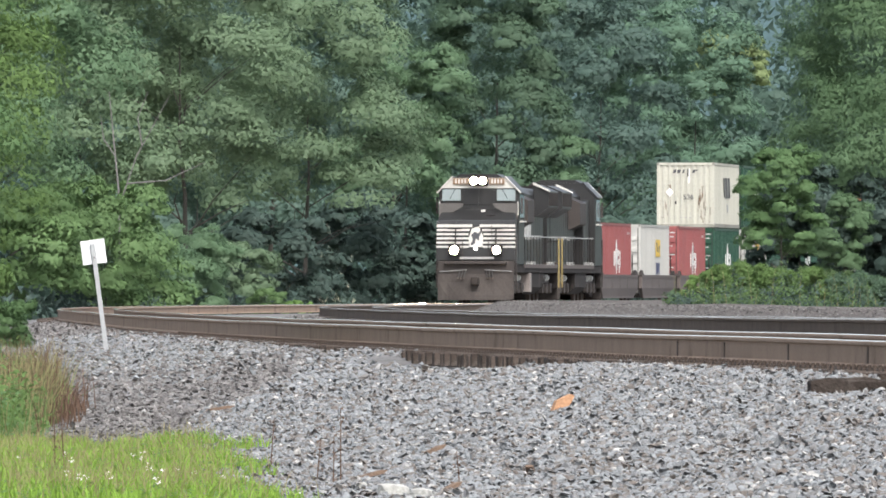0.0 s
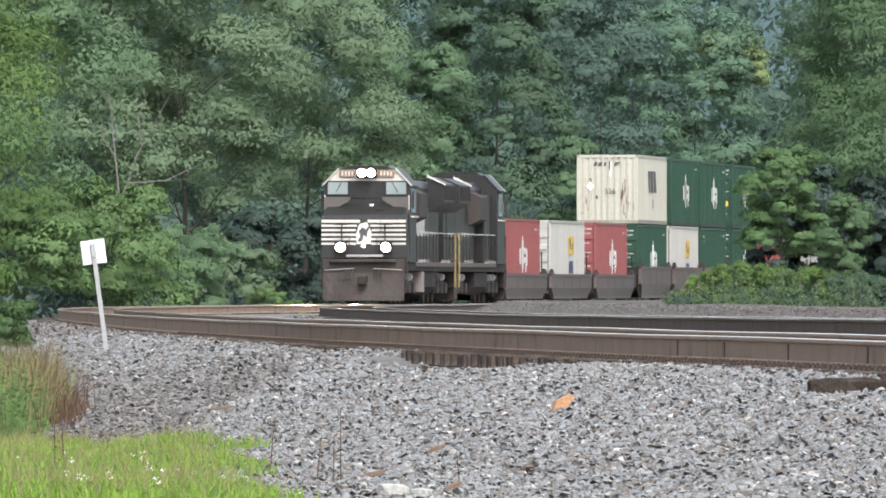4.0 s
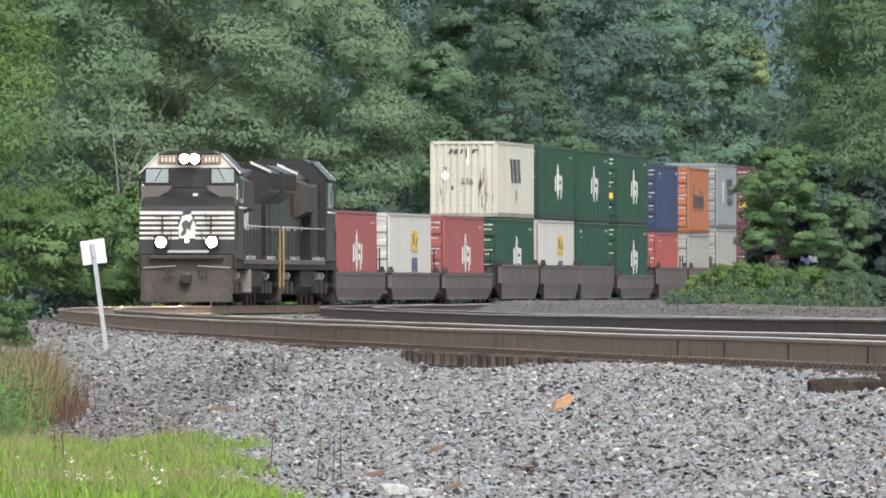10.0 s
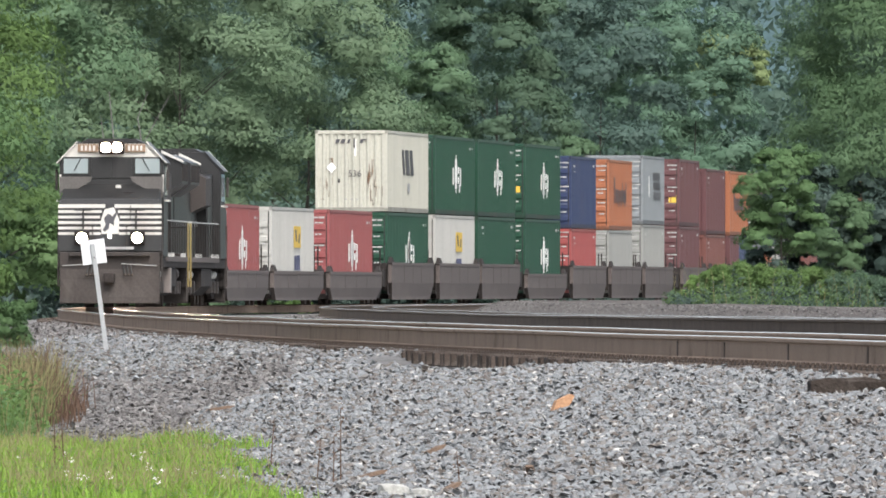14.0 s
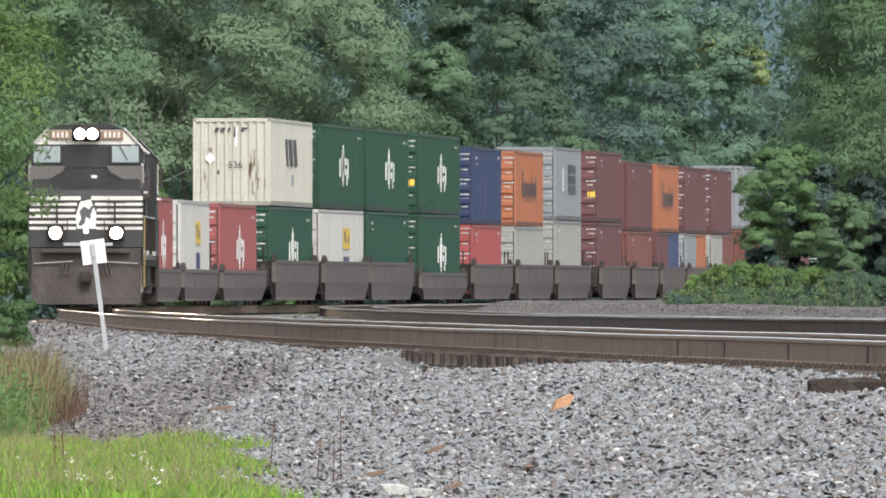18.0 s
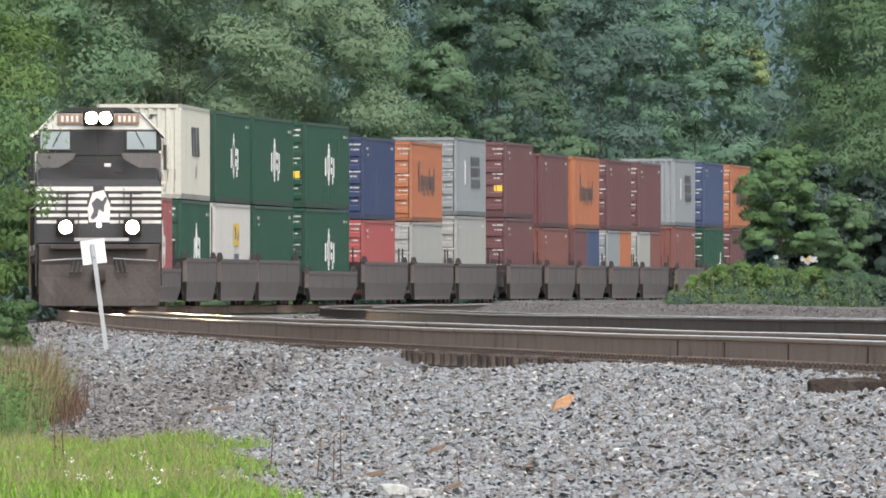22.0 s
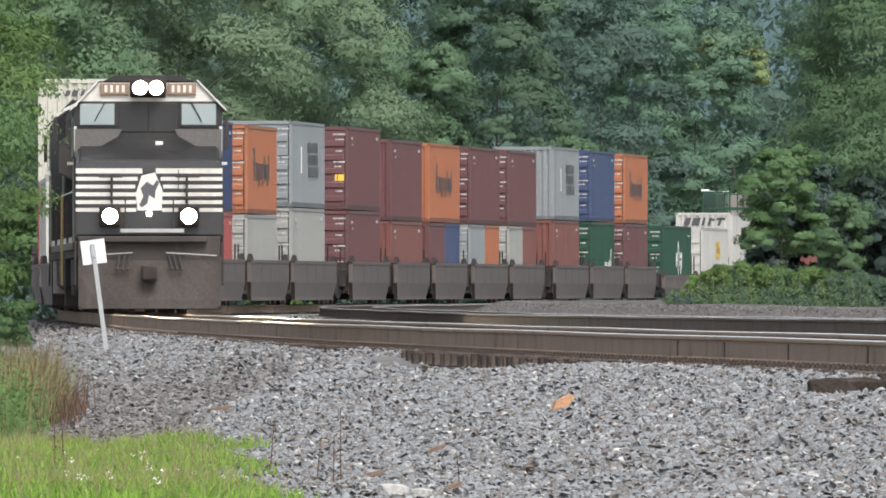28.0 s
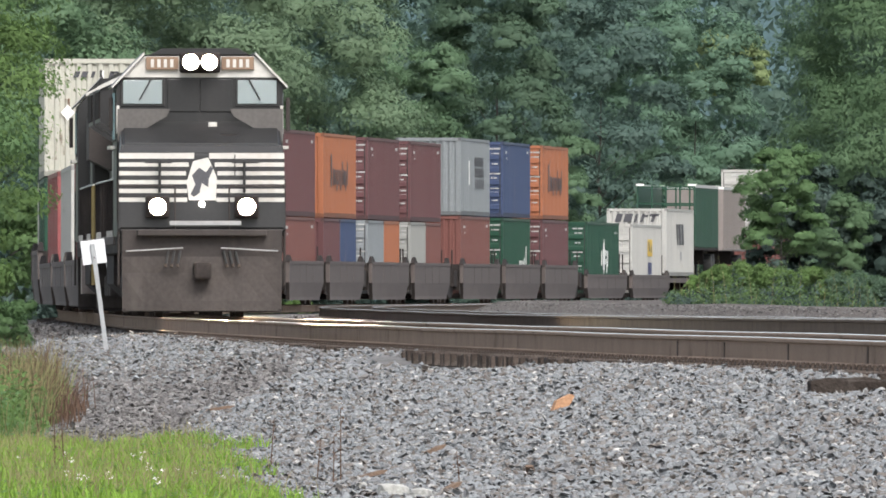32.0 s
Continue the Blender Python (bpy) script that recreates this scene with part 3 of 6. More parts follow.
def white_end_marks(c, L, H, W):
    """The white end wall: a dark slanted brand word as shapes, a diamond placard, digits and rust runs."""
    y = L / 2 - 0.018
    bars(c, ("end", y), (0.0, H * 0.865), [(-0.52, 0, 0.13, 0.15, 0.05), (-0.33, 0, 0.15, 0.15, 0.05), (-0.12, 0, 0.08, 0.15, 0.05),
         (0.34, 0.0, 0.11, 0.15, 0.05), (0.42, 0.05, 0.22, 0.05, 0.02)], M["dark_mark"])
    bars(c, ("end", y), (0.0, H * 0.79), [(0.14, 0.0, 0.07, 0.62, 0.0)], M["mark"], 0.010)
    bars(c, ("end", y), (0.0, H * 0.84), [(0.10, 0.0, 0.06, 0.36, 0.0)], M["gasket"], 0.012)
    dia = bmesh.new()
    vs = [dia.verts.new(v) for v in ((0.72, y + 0.012, H * 0.47), (0.55, y + 0.012, H * 0.54), (0.72, y + 0.012, H * 0.61), (0.89, y + 0.012, H * 0.54))]
    dia.faces.new(vs)
    part("placard", dia, M["mark"], c, "white diamond placard")
    digits("536", 0.32, M["dark_mark"], c, pose(-0.12, y + 0.010, H * 0.43, 90, 0, 180), "container_number")
    bars(c, ("end", y), (0.0, H * 0.30), [(-0.45, 0.23, 0.07, 0.14, 0)], M["gasket"])
    bars(c, ("end", y), (0.0, H * 0.15), [(-0.2, 0, 0.10, 0.03, 0), (0.0, 0, 0.12, 0.03, 0), (0.2, 0, 0.10, 0.03, 0)], M["pale_mark"])
    bars(c, ("end", y), (0.0, H * 0.40), [(0.74, -0.05, 0.30, 1.5, 0.0), (0.60, -0.25, 0.16, 1.0, 0.0), (-0.80, 0.05, 0.26, 1.4, 0.0), (-1.05, -0.35, 0.16, 0.8, 0.0),
         (0.95, -0.6, 0.4, 0.7, 0.0)], P["rustrun"], 0.004)


P["rustrun"] = material("rust_run", (0.17, 0.105, 0.065), 0.85, spots=0.3, scale=2, grain=9, streak=True)
_n, _l = P["rustrun"].node_tree.nodes, P["rustrun"].node_tree.links
_co = _n.new("ShaderNodeTexCoord")
_mp = _n.new("ShaderNodeMapping")
_mp.inputs["Scale"].default_value = (7.0, 7.0, 0.9)
_no = _n.new("ShaderNodeTexNoise")
_no.inputs["Scale"].default_value, _no.inputs["Detail"].default_value = 1.4, 6.0
_mr = _n.new("ShaderNodeMapRange")
_mr.inputs["From Min"].default_value, _mr.inputs["From Max"].default_value = 0.50, 0.66
_tr = _n.new("ShaderNodeBsdfTransparent")
_mx = _n.new("ShaderNodeMixShader")
_l.new(_co.outputs["Object"], _mp.inputs[0])
_l.new(_mp.outputs[0], _no.inputs["Vector"])
_l.new(_no.outputs["Fac"], _mr.inputs["Value"])
_l.new(_mr.outputs[0], _mx.inputs[0])
_l.new(_tr.outputs[0], _mx.inputs[1])
_l.new(_n["Principled BSDF"].outputs[0], _mx.inputs[2])
_l.new(_mx.outputs[0], _n["Material Output"].inputs[0])

FLOOR = 0.38
HC, STD = 2.896, 2.591


def well_car(L, label, tall=True):
    """A deep well wagon unit: two sloped-end side walls, end decks, cross ties and corner guides."""
    c = root("well_car", label, "freight wagon", "well wagons of the train")
    h = L / 2
    T, inset = (1.47, 0.85) if tall else (1.12, 1.5)
    for sx in (-1, 1):
        x0, x1 = sorted((sx * 1.34, sx * 1.47))
        wall = bmesh.new()
        Z = 0.52 * T
        pts = [(-h + inset, 0.18), (h - inset, 0.18), (h, Z), (h, T - 0.16), (h, T), (-h, T), (-h, T - 0.16), (-h, Z)]
        a = [wall.verts.new((sx * (1.34 if z > 0.3 else 1.27), y, z)) for y, z in pts]
        b = [wall.verts.new((sx * (1.47 if z > 0.3 else 1.40), y, z)) for y, z in pts]
        for ring in (a, b):
            wall.faces.new((ring[0], ring[1], ring[2], ring[7]))
            wall.faces.new((ring[7], ring[2], ring[3], ring[6]))
            wall.faces.new((ring[6], ring[3], ring[4], ring[5]))
        for i in range(len(pts)):
            j = (i + 1) % len(pts)
            wall.faces.new((a[j], a[i], b[i], b[j]))
        bmesh.ops.recalc_face_normals(wall, faces=wall.faces[:])
        w_ = part("side_wall", wall, P["well"], c)
        xa, xb = sorted((sx * 1.47, sx * 1.485))
        part("top_chord", box(xa, xb, -h, h, T - 0.10, T + 0.02, 0.01), P["well"], w_)
        part("bottom_chord", box(*sorted((sx * 1.34, sx * 1.412)), -h + inset, h - inset, 0.16, 0.27, 0.005), P["well"], w_)
        xc, xd = sorted((sx * 1.47, sx * 1.478))
        for k in range(-1, 2):
            y = k * (h - 1.6) / 2
            part("stiffener", box(xc, xd, y - 0.09, y + 0.09, 0.52 * T, T - 0.10), P["well"], w_)
        for sy in (-1, 1):
            # Dark sheet added to imitate the shade at the well's end.
            part("end_plate", box(*sorted((sx * 1.31, sx * 1.335)), *sorted((sy * (h - inset - 0.3), sy * (h + 0.05))), 0.34, T - 0.02), M["under"], c)
            ya = sy * (h - 0.55)
            g = prism([(sx * 1.32, T), (sx * 1.48, T), (sx * 1.44, T + 0.22), (sx * 1.34, T + 0.22)], ya - 0.6, ya + 0.6)
            for v in g.verts:
                if v.co.z > T + 0.1:
                    v.co.y = ya + (v.co.y - ya) * 0.3
            part("corner_guide", g, M["under"], c, "dark steel container guide")
    for k in range(7):
        y = (k - 3) * (h - 1.1) / 3.2
        part("cross_member", box(-1.34, 1.34, y - 0.12, y + 0.12, 0.20, 0.375), M["under"], c)
    for sy in (-1, 1):
        y0, y1 = sorted((sy * (h + 1.15), sy * (h - 0.10)))
        # Deck made deep to fill the gap between units with dark.
        part("end_deck", box(-1.25, 1.25, y0, y1, 0.62, 1.22, 0.02), M["under"], c)
        y0, y1 = sorted((sy * (h - 0.12), sy * (h - 0.02)))
        part("bulkhead", box(-1.33, 1.33, y0, y1, 0.5, T, 0.01), M["under"], c)
        part("brake_rod", rod((-1.1, sy * (h + 0.6), 1.22), (-1.1, sy * (h + 0.6), 2.0), 0.03, sides=6), M["under"], c)
    return c


def truck(label="two-axle steel wagon truck with worn wheels"):
    c = root("wagon_truck", label, "wagon truck", "trucks under the train")
    for sx in (-1, 1):
        f = prism([(-1.25, 0.40), (-0.55, 0.22), (0.55, 0.22), (1.25, 0.40), (1.25, 0.68), (0.55, 0.86), (-0.55, 0.86), (-1.25, 0.68)], -0.07, 0.07)
        for v in f.verts:
            v.co = Vector((sx * 1.02 + v.co.y, v.co.x, v.co.z))
        bmesh.ops.recalc_face_normals(f, faces=f.faces[:])
        part("side_frame", f, M["under"], c)
        for y in (-0.88, 0.88):
            wh = rod((sx * 0.68, y, 0.457), (sx * 0.82, y, 0.457), 0.457, sides=20)
            part("wheel", wh, M["iron"], c)
            part("wheel_hub", rod((sx * 0.82, y, 0.457), (sx * 0.93, y, 0.457), 0.12, sides=10), M["under"], c)
    for y in (-0.88, 0.88):
        part("axle", rod((-0.7, y, 0.457), (0.7, y, 0.457), 0.08, sides=8), M["under"], c)
    part("bolster", box(-1.05, 1.05, -0.2, 0.2, 0.45, 1.0, 0.02), M["under"], c)
    return c


# ---- the string of wagons ----
# where each box begins behind the train's front, its length, then the lower and the upper box:
# colour, height, end that faces forward, side marking, words of the label
F53, F40 = 16.15, 12.19
LOADS = (
    (43.5, F53, ("red", HC, "ribs", pointed_emblem, "faded red steel container with a white pointed emblem"), None),
    (64.9, F53, ("white", HC, "doors", yellow_square, "off-white container with a yellow square emblem"), None),
    (86.8, F53, ("red", HC, "doors", pointed_emblem, "faded red steel container low in its well wagon"), None),
    (108.9, F53, ("green", HC, "doors", pointed_emblem, "dark green container with a white pointed emblem"),
     ("dirty", HC, "ribs", side_square, "rust-streaked white ribbed container stacked on a green one")),
    (127.9, F53, ("white", HC, "doors", yellow_square, "off-white container with a yellow square under a green one"),
     ("green", HC, "doors", pointed_emblem, "dark green container stacked on a white one")),
    (145.5, F53, ("green", HC, "ribs", small_tag, "dark green container with a faded yellow mark below another"),
     ("green", HC, "ribs", pointed_emblem, "dark green container with white emblem on the upper tier")),
    (166.3, F53, ("green", HC, "doors", pointed_emblem, "dark green container under a matching one"),
     ("green", HC, "sticker", pointed_emblem, "dark green container with white door lettering bars")),
    (188.7, F40, ("pink", STD, "doors", small_tag, "bright red container below a navy blue one"),
     ("blue", HC, "doors", small_tag, "navy blue container on the upper tier")),
    (207.6, F40, ("pale", STD, "doors", None, "stained pale grey container below an orange one"),
     ("orange", HC, "doors", dark_word, "orange container with dark upright lettering bars")),
    (225.7, F40, ("pale", HC, "doors", small_tag, "pale grey container with a dark tag, lower tier"),
     ("grey", HC, "doors", dark_block, "light grey container with a dark block of lettering")),
    (246.7, F40, ("maroon", HC, "doors", small_tag, "maroon container under a matching maroon one"),
     ("maroon", HC, "sticker", small_tag, "maroon container with yellow sticker on its doors")),
    (263.3, F40, ("brick", STD, "ribs", small_tag, "brick-red container below a maroon one"),
     ("maroon", HC, "ribs", small_tag, "dull maroon container stacked on a brick-red one")),
    (278.6, F40, (("maroon", "blue_soft"), STD, "ribs", None, "short container, one of two sharing a well"),
     ("orange", HC, "ribs", dark_word, "bright orange container with large dark lettering bars")),
    (295.4, F40, (("grey", "orange"), STD, "doors", None, "short container, one of two sharing a well"),
     ("maroon", HC, "doors", small_tag, "maroon container with white door lettering bars, upper tier")),
    (312.0, F40, (("pale", "brick"), STD, "doors", None, "short container, one of two sharing a well"),
     ("maroon", HC, "doors", small_tag, "dark maroon container with rows of white bars")),
    (332.4, F40, ("brick", HC, "ribs", small_tag, "brick-red container under a light grey one"),
     ("grey", HC, "ribs", dark_block, "light grey ribbed container with dark lettering block")),
    (350.4, F40, ("green", HC, "doors", white_word, "green container with large white lettering bars"),
     ("blue_soft", HC, "doors", small_tag, "worn blue container on the upper tier")),
    (368.3, F40, ("maroon", HC, "doors", small_tag, "dark maroon container under an orange one"),
     ("orange", HC, "doors", dark_word, "orange container at the end of the upper tier")),
    (388.9, F53, ("green", HC, "doors", pointed_emblem, "dark green container standing alone in its well"), None),
    (412.3, F53, ("white", HC, "doors", yellow_square, "off-white container with yellow square, standing alone"), None),
)
_made = {}


def load(spec, L, offset, z):
    colour, H, front, side, label = spec
    W = 2.59 if L > 13 else 2.44
    key = (colour, L, H, front, side)
    if key in _made:
        c = copy_thing(_made[key], Matrix())
        tagged(c, label)
    else:
        c = container(colour, L, H, W, front, side, label)
        _made[key] = c
        if colour == "dirty":
            white_end_marks(c, L, H, W)
    on_train(c, offset, 5.5, z)
    return c


_wells, _truck = {}, None
_mids = [a + L / 2 for a, L, *_ in LOADS]
_prev_end = None
for i, (start, L, low, high) in enumerate(LOADS):
    mid = _mids[i]
    gaps = [abs(_mids[j] - mid) for j in (i - 1, i + 1) if 0 <= j < len(_mids)]
    wl = round(min(max(L + 0.5, min(gaps) - 2.3), L + 4.5), 1)
    tall = i not in (0, 1, 2, 6, 18, 19)
    if (wl, tall) in _wells:
        w_ = copy_thing(_wells[wl, tall], Matrix())
    else:
        w_ = _wells[wl, tall] = well_car(wl, "dusty brown-grey well wagon with sloped ends" if tall else "low dusty brown-grey well wagon with long sloped ends", tall)
    on_train(w_, mid, wl / 2)
    ends = (mid - wl / 2, mid + wl / 2)
    if _prev_end is not None:
        tm = (ends[0] + _prev_end) / 2
        spots = [tm] if ends[0] - _prev_end < 3.4 else [_prev_end + 1.3, ends[0] - 1.3]
    else:
        spots = [ends[0] - 0.6]
    for tm in spots:
        if _truck is None:
            tk = _truck = truck()
        else:
            tk = copy_thing(_truck, Matrix())
        on_train(tk, tm, 1.0)
    _prev_end = ends[1]
    if isinstance(low[0], tuple):
        for k, col in enumerate(low[0]):
            load((col, *low[1:4], low[4].replace("short", "short " + {"blue_soft": "worn blue", "pale": "pale grey", "brick": "brick-red"}.get(col, col))),
                 6.06, start + 3.03 + k * 6.13, FLOOR)
    else:
        load(low, L, mid, FLOOR)
    if high:
        load(high, L, mid, FLOOR + low[1] + 0.035)
tk = copy_thing(_truck, Matrix())
on_train(tk, _prev_end + 1.3, 1.0)


# ---- the tail: a spine wagon with a box on it and trailers riding on flat wagons ----
def flat_wagon(L, z, label):
    c = root("flat_wagon", label, "freight wagon", "flat wagons of the train")
    part("spine", box(-0.35, 0.35, -L / 2, L / 2, z - 0.55, z - 0.02, 0.02), P["well"], c)
    for y in (-L * 0.42, -L * 0.14, L * 0.14, L * 0.42):
        part("cross_arm", box(-1.3, 1.3, y - 0.18, y + 0.18, z - 0.25, z, 0.015), M["under"], c)
    for sx in (-1, 1):
        x0, x1 = sorted((sx * 1.1, sx * 1.3))
        part("side_sill", box(x0, x1, -L / 2, L / 2, z - 0.30, z - 0.10, 0.01), P["well"], c)
    return c


def trailer(colour, L, label, open_ends=False):
    """A box trailer on its wheels, floor at 1.15 m above the deck."""
    c = root("box_trailer", label, "trailer", "trailers on the train")
    h = L / 2
    m = P[colour]
    if open_ends:
        part("floor", box(-1.29, 1.29, -h, h, 1.15, 1.30, 0.02), M["under"], c)
        for sy in (-1, 1):
            for z in (1.30, 2.3, 3.15, 3.88):
                part("end_bar", box(-1.25, 1.25, sy * h - 0.04, sy * h + 0.04, z, z + 0.07), m, c)
            for x in (-1.25, -0.62, 0.0, 0.62, 1.25):
                part("end_post", box(x - 0.035, x + 0.035, sy * h - 0.05, sy * h + 0.05, 1.30, 4.0), m, c)
            for x in (-1.15, 1.15):
                part("corner_cap", box(x - 0.18, x + 0.18, sy * h - 0.06, sy * h + 0.06, 3.97, 4.05, 0.01), M["mark"], c)
    else:
        part("body", box(-1.29, 1.29, -h, h, 1.15, 4.0, 0.04), m, c)
    for sx in (-1, 1):
        if open_ends:
            part("side_panel", box(*sorted((sx * 1.25, sx * 1.29)), -h, h, 1.30, 3.95), m, c)
        for k in range(24):
            y = -h + 0.3 + k * (L - 0.6) / 23
            x0, x1 = sorted((sx * 1.29, sx * 1.305))
            part("side_post", box(x0, x1, y - 0.03, y + 0.03, 1.25, 3.9), m, c)
        for y in (-h + 1.6, -h + 2.9):
            part("wheel", rod((sx * 0.85, y, 0.5), (sx * 1.2, y, 0.5), 0.5, sides=18), M["gasket"], c)
        part("landing_leg", box(*sorted((sx * 0.7, sx * 0.85)), h - 3.0, h - 2.85, 0.0, 1.15), M["under"], c)
        part("top_rail", box(*sorted((sx * 1.25, sx * 1.31)), -h, h, 3.9, 4.03), M["rod"], c)
    part("axle_frame", box(-0.85, 0.85, -h + 1.0, -h + 3.5, 0.55, 1.15), M["under"], c)
    if not open_ends:
        part("front_rim", box(-1.30, 1.30, h - 0.02, h + 0.02, 3.92, 4.03), M["mark"], c)
    return c


DECK = 1.12
for mid, L in ((439.6, 17.0), (456.0, 15.0), (474.0, 15.6)):
    on_train(flat_wagon(L, DECK, "dusty flat spine wagon near the train's tail"), mid, L / 2)
    for d in (-L / 2 + 1.4, L / 2 - 1.4):
        on_train(copy_thing(_truck, Matrix()), mid + d, 1.0)
last_box = container("white", F53, HC, 2.59, "ribs", side_square, "white container with a wide dark slanted emblem on a flat wagon")
bars(last_box, ("end", F53 / 2 - 0.018), (0.0, HC * 0.86), [(-0.82, 0, 0.26, 0.36, 0.10), (-0.42, 0, 0.34, 0.36, 0.10), (-0.08, 0, 0.12, 0.36, 0.10),
     (0.20, 0, 0.12, 0.36, 0.10), (0.36, 0.08, 0.22, 0.10, 0.04), (0.66, 0, 0.13, 0.36, 0.10), (0.74, 0.12, 0.40, 0.11, 0.04)], M["dark_mark"])
on_train(last_box, 439.6, 5.5, DECK)
on_train(trailer("green", 14.6, "dark green open-ended rack trailer riding on a flat wagon", True), 456.0, 5.0, DECK)
on_train(trailer("taupe", 14.6, "taupe grey box trailer riding on a flat wagon"), 474.0, 5.0, DECK)
w_ = copy_thing(_wells[min(_wells, key=lambda k: abs(k[0] - 17))], Matrix())
on_train(w_, 511.0, 8)
for tm in (501.4, 520.6):
    on_train(copy_thing(_truck, Matrix()), tm, 1.0)
load(("brick", HC, "ribs", small_tag, "dull red-brown container low near the train's tail"), F53, 511.0, FLOOR)
load(LOADS[1][2], F53, 511.0, FLOOR + HC + 0.012)


# ---- locomotives ----
def tube(a, b, r_out, r_in, sides=20):
    """A short open pipe along y."""
    bm = bmesh.new()
    rings = []
    for y, r in ((a[1], r_out), (b[1], r_out), (b[1], r_in), (a[1], r_in)):
        rings.append([bm.verts.new((a[0] + r * math.cos(k * 2 * math.pi / sides), y, a[2] + r * math.sin(k * 2 * math.pi / sides))) for k in range(sides)])
    for i in range(4):
        for k in range(sides):
            k2 = (k + 1) % sides
            bm.faces.new((rings[i][k], rings[i][k2], rings[(i + 1) % 4][k2], rings[(i + 1) % 4][k]))
    bmesh.ops.recalc_face_normals(bm, faces=bm.faces[:])
    return bm


def locomotive(lit, label):
    c = root("locomotive", label, "locomotive", "locomotives")
    B, U = M["black"], M["under"]
    # frame and walkways
    part("frame", box(-1.50, 1.50, -10.7, 10.5, 1.18, 1.50, 0.02), U, c)
    for sx in (-1, 1):
        part("walkway_edge", box(*sorted((sx * 1.50, sx * 1.53)), -10.4, 6.2, 1.36, 1.52), P["well"], c)
    # pilot, plough and steps
    for sy in (1, -1):
        pilot = part("pilot", box(-1.48, 1.48, *sorted((sy * 10.5, sy * 10.72)), 0.55, 1.62, 0.02), M["pilot"], c)
        plate = bmesh.new()
        cols = []
        for k in range(9):
            x = -1.47 + 2.94 * k / 8
            bow = 0.34 * (1 - (abs(x) / 1.47) ** 1.6)
            cols.append([plate.verts.new((x, sy * (10.74 + bow * f), z)) for f, z in ((1.0, 0.12), (0.9, 0.30), (0.35, 0.82), (0.12, 1.12))])
        for p, q in zip(cols[:-1], cols[1:]):
            for i in range(3):
                plate.faces.new((p[i], q[i], q[i + 1], p[i + 1]))
        bmesh.ops.recalc_face_normals(plate, faces=plate.faces[:])
        bmesh.ops.solidify(plate, geom=plate.faces[:], thickness=0.03)
        part("plough", plate, M["plough"], pilot, "dusty brown-grey plough plate")
        part("plough_lip", box(-1.47, 1.47, *sorted((sy * 10.70, sy * 10.76)), 0.10, 0.16), U, pilot)
        for sx in (-1, 1):
            for k in range(3):
                x0, x1 = sorted((sx * 1.10, sx * 1.47))
                part("step", box(x0, x1, *sorted((sy * 10.30, sy * 10.735)), 0.62 + 0.30 * k, 0.65 + 0.30 * k), M["pilot"], pilot)
            part("cut_lever", rod((sx * 0.35, sy * 10.80, 1.28), (sx * 1.4, sy * 10.80, 1.22), 0.013, sides=6), M["pale_mark"], pilot)
            for k in range(3):
                x = sx * (0.40 + 0.11 * k)
                part("air_hose", rod((x, sy * 10.75, 1.22), (x + sx * 0.05, sy * 10.98, 0.98), 0.025, sides=6), M["gasket"], pilot)
                part("hose_coupling", rod((x + sx * 0.05, sy * 10.98, 0.98), (x + sx * 0.06, sy * 11.0, 0.93), 0.03, sides=6), M["iron"], pilot)
        part("coupler", box(-0.16, 0.16, *sorted((sy * 10.7, sy * 11.30)), 0.70, 1.02, 0.05), U, c)
        part("anticlimber", box(-1.2, 1.2, *sorted((sy * 10.70, sy * 10.92)), 1.50, 1.62, 0.02), M["pilot"], c)
        part("front_sill_stripe", box(-0.72, 0.60, *sorted((sy * 10.925, sy * 10.94)), 1.70, 1.78), M["pale_mark"], c, "grey painted sill edge")
    # nose
    nose = bmesh.new()
    pr = [(10.62, 1.50), (10.72, 1.62), (10.62, 3.02), (10.45, 3.20), (9.15, 3.62), (9.15, 1.50)]
    top = 1.46
    a = [nose.verts.new((-1.54 if z < 3.1 else -top, y, z)) for y, z in pr]
    b = [nose.verts.new((1.54 if z < 3.1 else top, y, z)) for y, z in pr]
    nose.faces.new(a)
    nose.faces.new(b[::-1])
    for i in range(len(pr)):
        j = (i + 1) % len(pr)
        nose.faces.new((a[j], a[i], b[i], b[j]))
    bmesh.ops.recalc_face_normals(nose, faces=nose.faces[:])
    bmesh.ops.bevel(nose, geom=nose.edges[:], offset=0.04, segments=2, affect="EDGES")
    nz = part("nose", nose, B, c)
    for k in range(6):
        z = 2.98 - 0.162 * k
        y = 10.72 - (z - 1.62) / 1.40 * 0.10
        th = 0.105 if k == 0 else 0.078
        inner = (0.14, 0.24, 0.29, 0.27, 0.27, 0.27)[k]
        for sx in (-1, 1):
            x0, x1 = sorted((sx * inner, sx * 1.525))
            part("nose_stripe", box(x0, x1, y - 0.02, y + 0.012, z - th / 2, z + th / 2), M["stripe"], nz, "white painted stripe")
    em = bmesh.new()
    pts = [(-0.26, 2.16), (0.24, 2.16), (0.28, 2.50), (0.16, 2.88), (-0.12, 2.95), (-0.28, 2.58)]
    vs = [em.verts.new((x, 10.72 - (z - 1.62) / 1.40 * 0.10 + 0.014, z)) for x, z in pts]
    em.faces.new(vs[::-1])
    part("emblem_panel", em, M["stripe"], nz, "white emblem panel on the nose")
    hs = bmesh.new()
